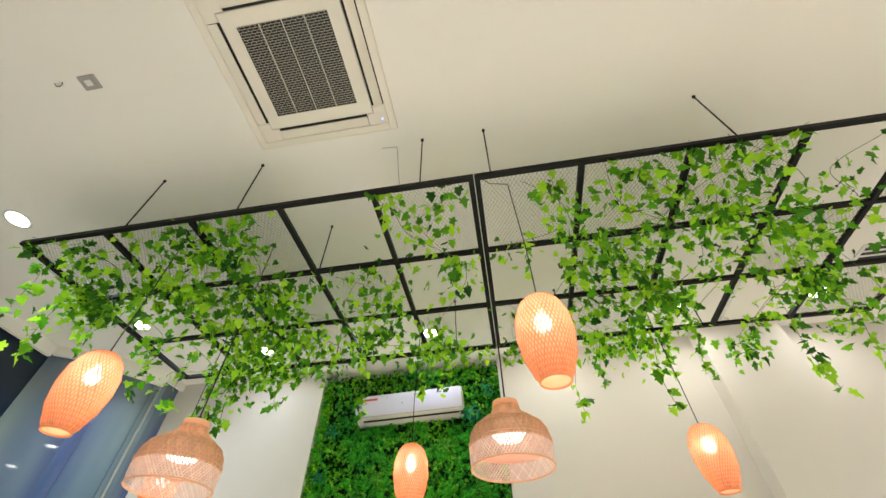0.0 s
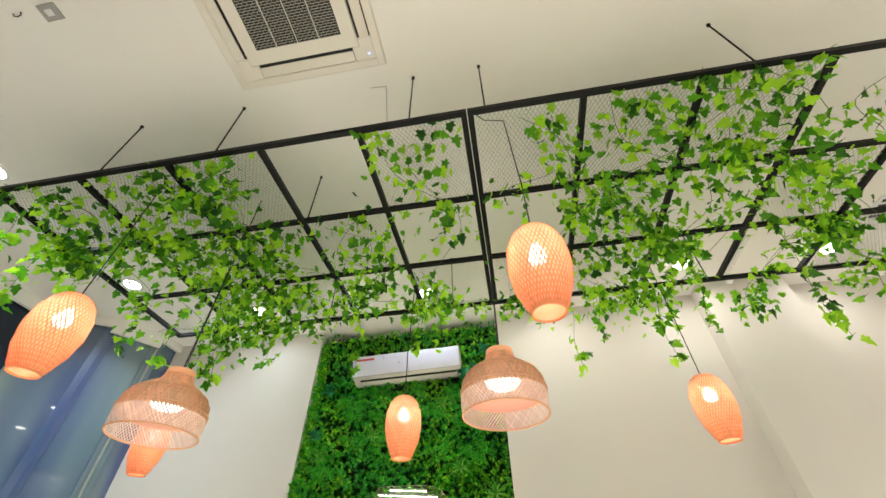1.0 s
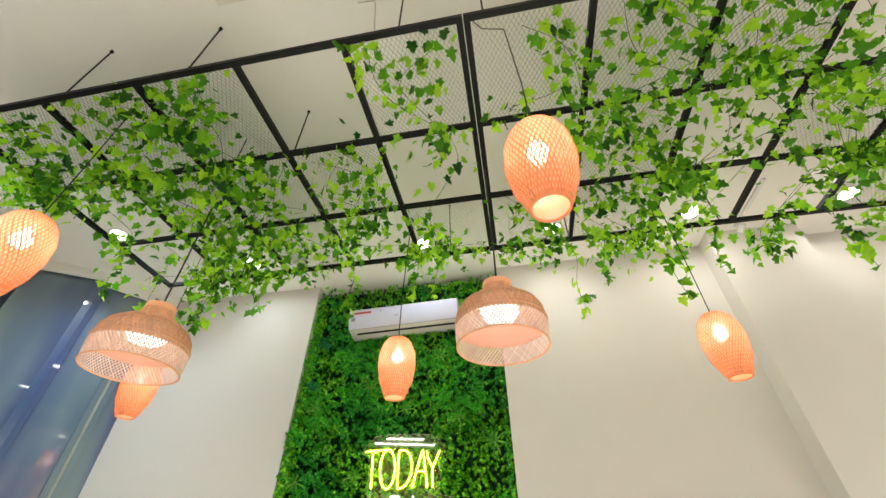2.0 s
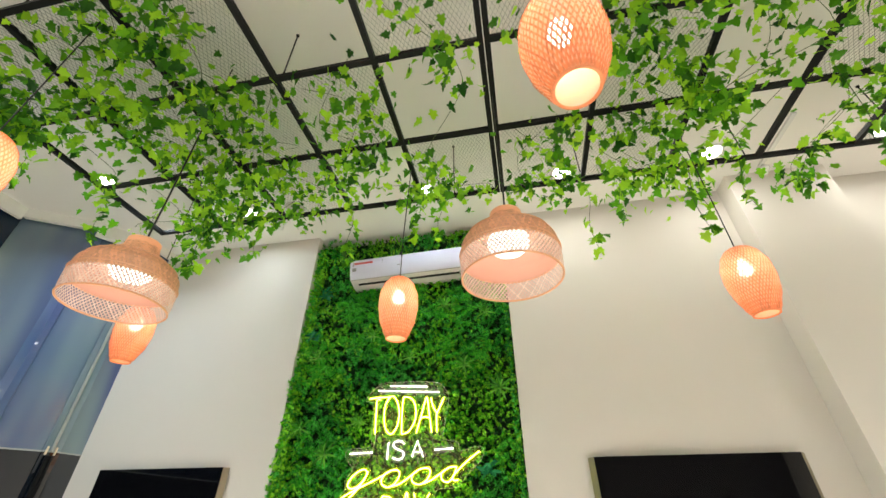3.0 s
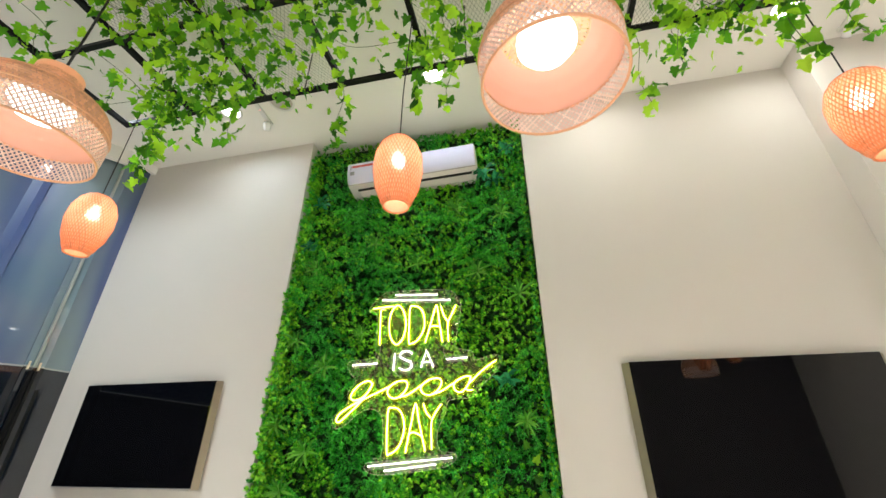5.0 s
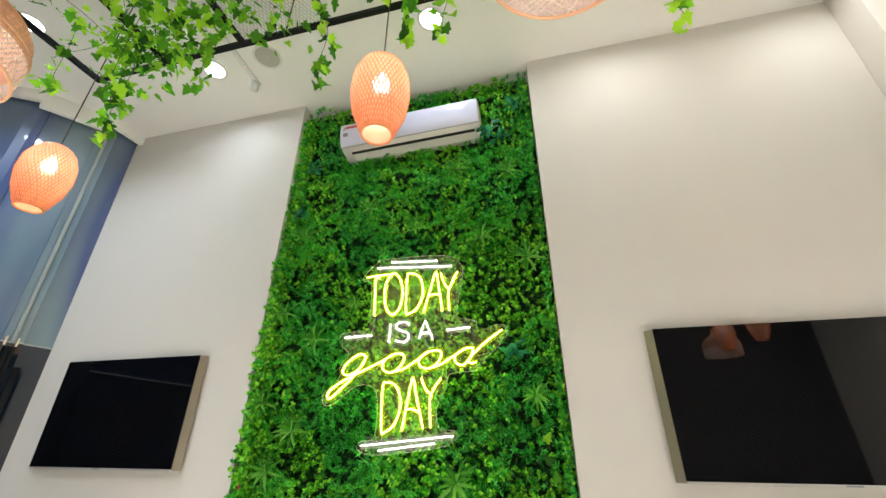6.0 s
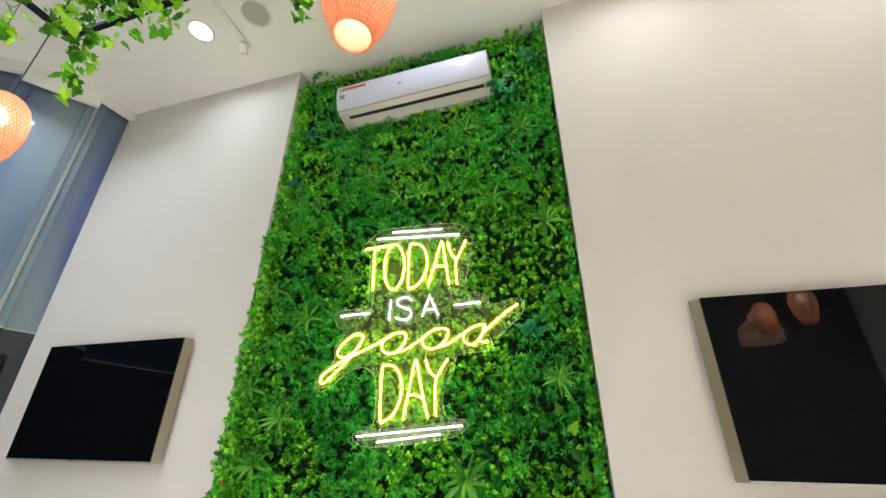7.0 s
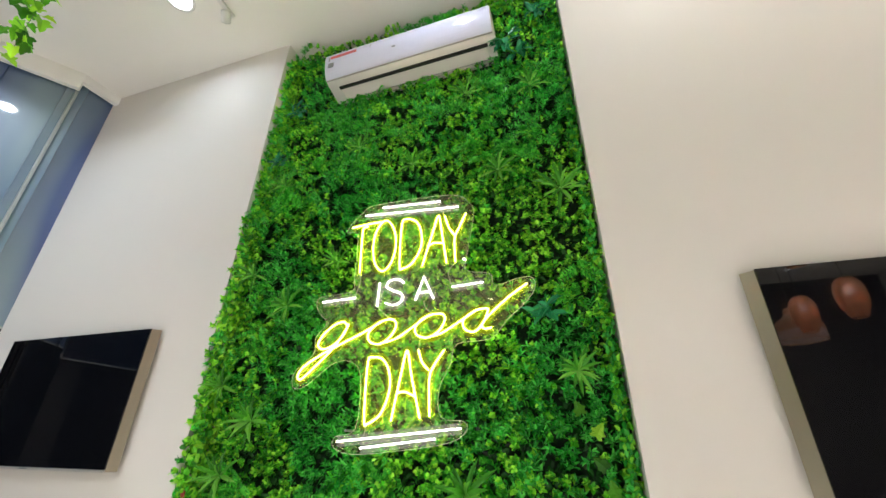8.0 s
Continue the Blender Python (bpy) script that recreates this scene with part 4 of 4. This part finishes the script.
ferns = []
for _ in range(520):
    z, x = rng.uniform(0.8, CEIL - 0.12), rng.uniform(GREEN_X0 + 0.02, GREEN_X1 - 0.11)
    if noise.noise((x * 2.1 + 3, z * 2.4 - 1.1 * x, 7.7)) + 0.16 * rng.normal() < 0.08:
        continue
    d = hedge_depth(x, z) + (-0.035 if -1.75 < x < -0.25 and 1.0 < z < 2.5 else 0.02)
    for q in range(6):
        a = rng.uniform(-0.4, math.pi + 0.4)
        axis = Vector((math.cos(a), -0.5, math.sin(a) - 0.35)).normalized()
        side = Vector((axis.z, 0.15, -axis.x)).normalized()
        length = rng.uniform(0.07, 0.13)
        for s in range(8):
            t = (s + 1) / 8
            at = Vector((x, BACK_Y - 0.03 - d + 0.03, z)) + axis * length * t + Vector((0, 0.02 * t * t, -0.04 * t * t))
            for sg in (-1, 1):
                ferns.append((tuple(at), tuple(axis * 0.7 + side * sg), (0.2 * rng.normal(), -1, 0.5), 0.030 * (1.15 - 0.7 * t), 0.009))
leaf_cloud("fern_fronds", ferns, FERN, green, "feathery fern fronds")


def rosette(x, z, size, seed):
    r = random.Random(seed)
    specs = []
    for i in range(17):
        a = i * 2.4 + r.uniform(-0.2, 0.2)
        out = 0.30 + 0.70 * (i / 17)
        specs.append(((0, 0, 0), (math.cos(a) * out, -1.10 + out, math.sin(a) * out), (0.0, -1.0, 0.3), size * (0.7 + 0.4 * r.random()), size * 0.15))
    ob = leaf_cloud("rosette", specs, ROSETTE, green, "spiky strap-leaved rosette")
    behind_sign = -1.60 < x < -0.25 and 1.05 < z < 2.45
    ob.matrix_basis = pose(x, BACK_Y - (0.05 if behind_sign else 0.085) - hedge_depth(x, z), z)


ROSETTES = [(-0.17, 2.29, 0.14), (-0.47, 2.51, 0.13), (-0.93, 2.59, 0.11), (-0.63, 3.09, 0.13), (-1.62, 1.84, 0.13), (-1.87, 2.04, 0.12), (-1.66, 1.28, 0.13), (-1.95, 1.45, 0.13), (-1.37, 2.08, 0.10),
            (-1.85, 1.05, 0.13), (-0.66, 1.02, 0.15), (-1.30, 2.82, 0.11), (-1.82, 2.65, 0.11), (-0.25, 2.95, 0.11), (-0.2, 1.45, 0.11)]
for i, (x, z, s) in enumerate(ROSETTES):
    rosette(x, z, s, i)


def broad_clump(x, z, size, seed):
    """A tuft of broad blue-green leaves fanning out from one point."""
    r = random.Random(seed)
    specs = []
    for i in range(13):
        a = r.uniform(0, 2 * math.pi)
        specs.append(((r.uniform(-0.03, 0.03), 0, r.uniform(-0.03, 0.03)), (math.cos(a), -0.35, math.sin(a) - 0.3), (0.3 * r.gauss(0, 1), -1.0, 0.5), size * r.uniform(0.7, 1.1), size * 0.4))
    ob = leaf_cloud("broad_tuft", specs, BLUE_LEAF, green, "broad blue-green leaves")
    ob.matrix_basis = pose(x, BACK_Y - 0.065 - hedge_depth(x, z), z)


for i, (x, z, s) in enumerate([(-1.89, 3.33, 0.10), (-0.38, 3.42, 0.11), (-0.30, 3.36, 0.09), (-0.30, 1.72, 0.08), (-1.92, 2.86, 0.08), (-0.18, 3.65, 0.08)]):
    broad_clump(x, z, s, 40 + i)
tag = thing("red_tag", "small red plastic tag at the edge of the foliage", "tag")
part("tag_plate", boxed(-2.006, -1.984, 4.086, 4.094, 0.945, 0.99, 0.002), RED_PRINT, tag)

# ---------------------------------------------------------------- ivy on the hanging frames
def ivy_leaf_mesh(seed):
    """A five-lobed ivy leaf, cupped, stalk at the origin, tip along +y, about 1 long."""
    r = random.Random(seed)
    half = [(0.0, 0.0), (0.20, -0.13), (0.43, -0.03), (0.35, 0.17), (0.54, 0.37), (0.29, 0.50), (0.20, 0.74), (0.0, 1.0)]
    bm = bmesh.new()
    sag, cup = r.uniform(0.15, 0.35), r.uniform(0.05, 0.22)
    def vert(x, y):
        return bm.verts.new((x, y, cup * abs(x) * 1.6 - sag * y * y + r.uniform(-0.02, 0.02)))
    mids = [vert(0, y) for y in (0.0, 0.25, 0.5, 0.75, 1.0)]
    for sg in (-1, 1):
        wob = [(x * r.uniform(0.9, 1.1), y + r.uniform(-0.02, 0.02)) for x, y in half[1:-1]]
        line = spline([half[0]] + wob + [half[-1]], 3)[1:-1]
        prev, base = mids[0], 0
        for q, (x, y) in enumerate(line):
            cur = vert(sg * max(x, 0.004), y)
            here = min(4, max(base, int((q + 1) / len(line) * 4.2)))
            if prev is not mids[base]:
                bm.faces.new((mids[base], prev, cur))
            if here != base:
                bm.faces.new((mids[base], cur, mids[here]))
                base = here
            prev = cur
        if base != 4:
            bm.faces.new((mids[base], prev, mids[4]))
    bmesh.ops.remove_doubles(bm, verts=bm.verts, dist=1e-6)
    return mesh_of("leaf", bm, IVY)


IVY_MESHES = [ivy_leaf_mesh(s) for s in range(6)]
DENSITY = [[1.1, 1.0, 1.1, 0.0, 0.5, 0.55, 0.75, 1.05, 0.14, 0.1],
           [0.2, 1.2, 1.2, 0.9, 0.06, 0.14, 1.12, 0.5, 0.8, 0.5],
           [0.1, 1.2, 0.5, 0.32, 0.42, 0.5, 1.0, 0.12, 0.5, 0.35]]
FULL = 280
ran = random.Random(11)


def put_leaf(parent, p, size):
    ob = new("leaf", ran.choice(IVY_MESHES))
    ob.parent = parent
    yaw = ran.uniform(0, 360)
    ob.matrix_basis = pose(p[0], p[1], p[2], ran.gauss(-38, 28), ran.gauss(0, 22), yaw) @ Matrix.Scale(size, 4)


def runner(ivy, pts, count, spread, sizes):
    """One stem through the points with its leaves."""
    line = spline(pts, 6)
    part("stem", tube(bmesh.new(), line, 0.0016, 5), STEM, ivy)
    knots = [ran.randrange(len(line)) for _ in range(5)]
    for _ in range(count):
        i = ran.randrange(len(line)) if spread < 0.05 or ran.random() < 0.45 else min(len(line) - 1, max(0, round(ran.gauss(ran.choice(knots), 1.0))))
        q = Vector(line[i])
        q += Vector((ran.gauss(0, spread), ran.gauss(0, spread), -abs(ran.gauss(0, spread * 1.1)) + 0.01))
        q.y, q.z = max(q.y, 1.315), min(q.z, GRID_Z + 0.025)
        put_leaf(ivy, q, ran.uniform(*sizes))


for row in range(3):
    for col in range(10):
        dens = DENSITY[row][col]
        if not dens:
            continue
        x0 = (-0.018 - 5 * CELL + col * CELL) if col < 5 else (0.018 + (col - 5) * CELL)
        y0 = 1.30 + row * CELL
        ivy = thing("hanging_ivy", "trailing green ivy garland draped over the black frame", "ivy", "ivy garlands")
        n = max(1, round(4 * dens))
        for k in range(n):
            a = (x0 + CELL * ran.uniform(-0.05, 1.05), y0 + CELL * ran.uniform(-0.05, 0.25), GRID_Z + 0.035)
            b = (x0 + CELL * ran.uniform(0.0, 1.0), y0 + CELL * ran.uniform(0.3, 0.6), GRID_Z - ran.uniform(0.0, 0.14))
            c = (x0 + CELL * ran.uniform(0.0, 1.0), y0 + CELL * (ran.uniform(0.45, 0.75) if row == 2 and col < 5 else ran.uniform(0.65, 1.0)), GRID_Z - ran.uniform(0.02, 0.22))
            d = (c[0] + ran.uniform(-0.06, 0.06), c[1] + ran.uniform(-0.04, 0.04), c[2] - ran.uniform(0.03, 0.16))
            runner(ivy, [a, b, c, d], round(min(298, FULL * dens) / n), 0.070, (0.032, 0.068))

# tendrils that hang free: top, then the lowest leaf
TENDRILS = [((-1.16, 3.03), 2.95), ((0.57, 2.96), 2.78), ((-2.12, 2.70), 2.80), ((1.89, 2.47), 2.59), ((1.09, 2.70), 2.66), ((-2.85, 2.50), 3.02), ((-1.88, 2.95), 3.04),
            ((-0.63, 2.96), 3.02), ((-2.61, 3.03), 2.88), ((-3.0, 1.76), 2.90), ((0.79, 2.97), 2.97), ((-0.45, 3.0), 3.05), ((-2.35, 2.9), 2.95), ((1.5, 2.9), 2.92), ((2.52, 2.75), 2.85), ((2.45, 2.4), 2.75), ((0.35, 2.5), 3.08), ((1.28, 2.95), 2.98), ((-2.96, 1.52), 3.08), ((-2.92, 2.0), 3.1), ((-2.7, 2.75), 3.0)]
for (x, y), z in TENDRILS:
    ivy = thing("ivy_tendril", "single ivy strand hanging free from the black frame", "ivy", "ivy tendrils")
    top = GRID_Z + 0.03
    pts = [(x + ran.uniform(-0.1, 0.1), y + ran.uniform(-0.1, 0.0), top), (x + 0.02, y - 0.02, top - 0.35 * (top - z)), (x - 0.02, y, top - 0.7 * (top - z)), (x, y, z + 0.03)]
    runner(ivy, pts, round(34 * (top - z)) + 4, 0.026, (0.045, 0.075))
    put_leaf(ivy, (x, y, z + 0.03), 0.06)

# broad leaves trailing in the planted wall
for x, z, size, turn in ((-0.21, 1.30, 0.05, 20), (-0.17, 1.22, 0.055, -35), (-0.15, 1.12, 0.05, 50), (-0.13, 1.03, 0.055, 10)):
    leaf = new("broad_leaf", IVY_MESHES[abs(turn) % 6])
    leaf.parent = green
    leaf.matrix_basis = pose(x, BACK_Y - 0.075 - hedge_depth(x, z), z, 100, turn, 180) @ Matrix.Scale(size, 4)
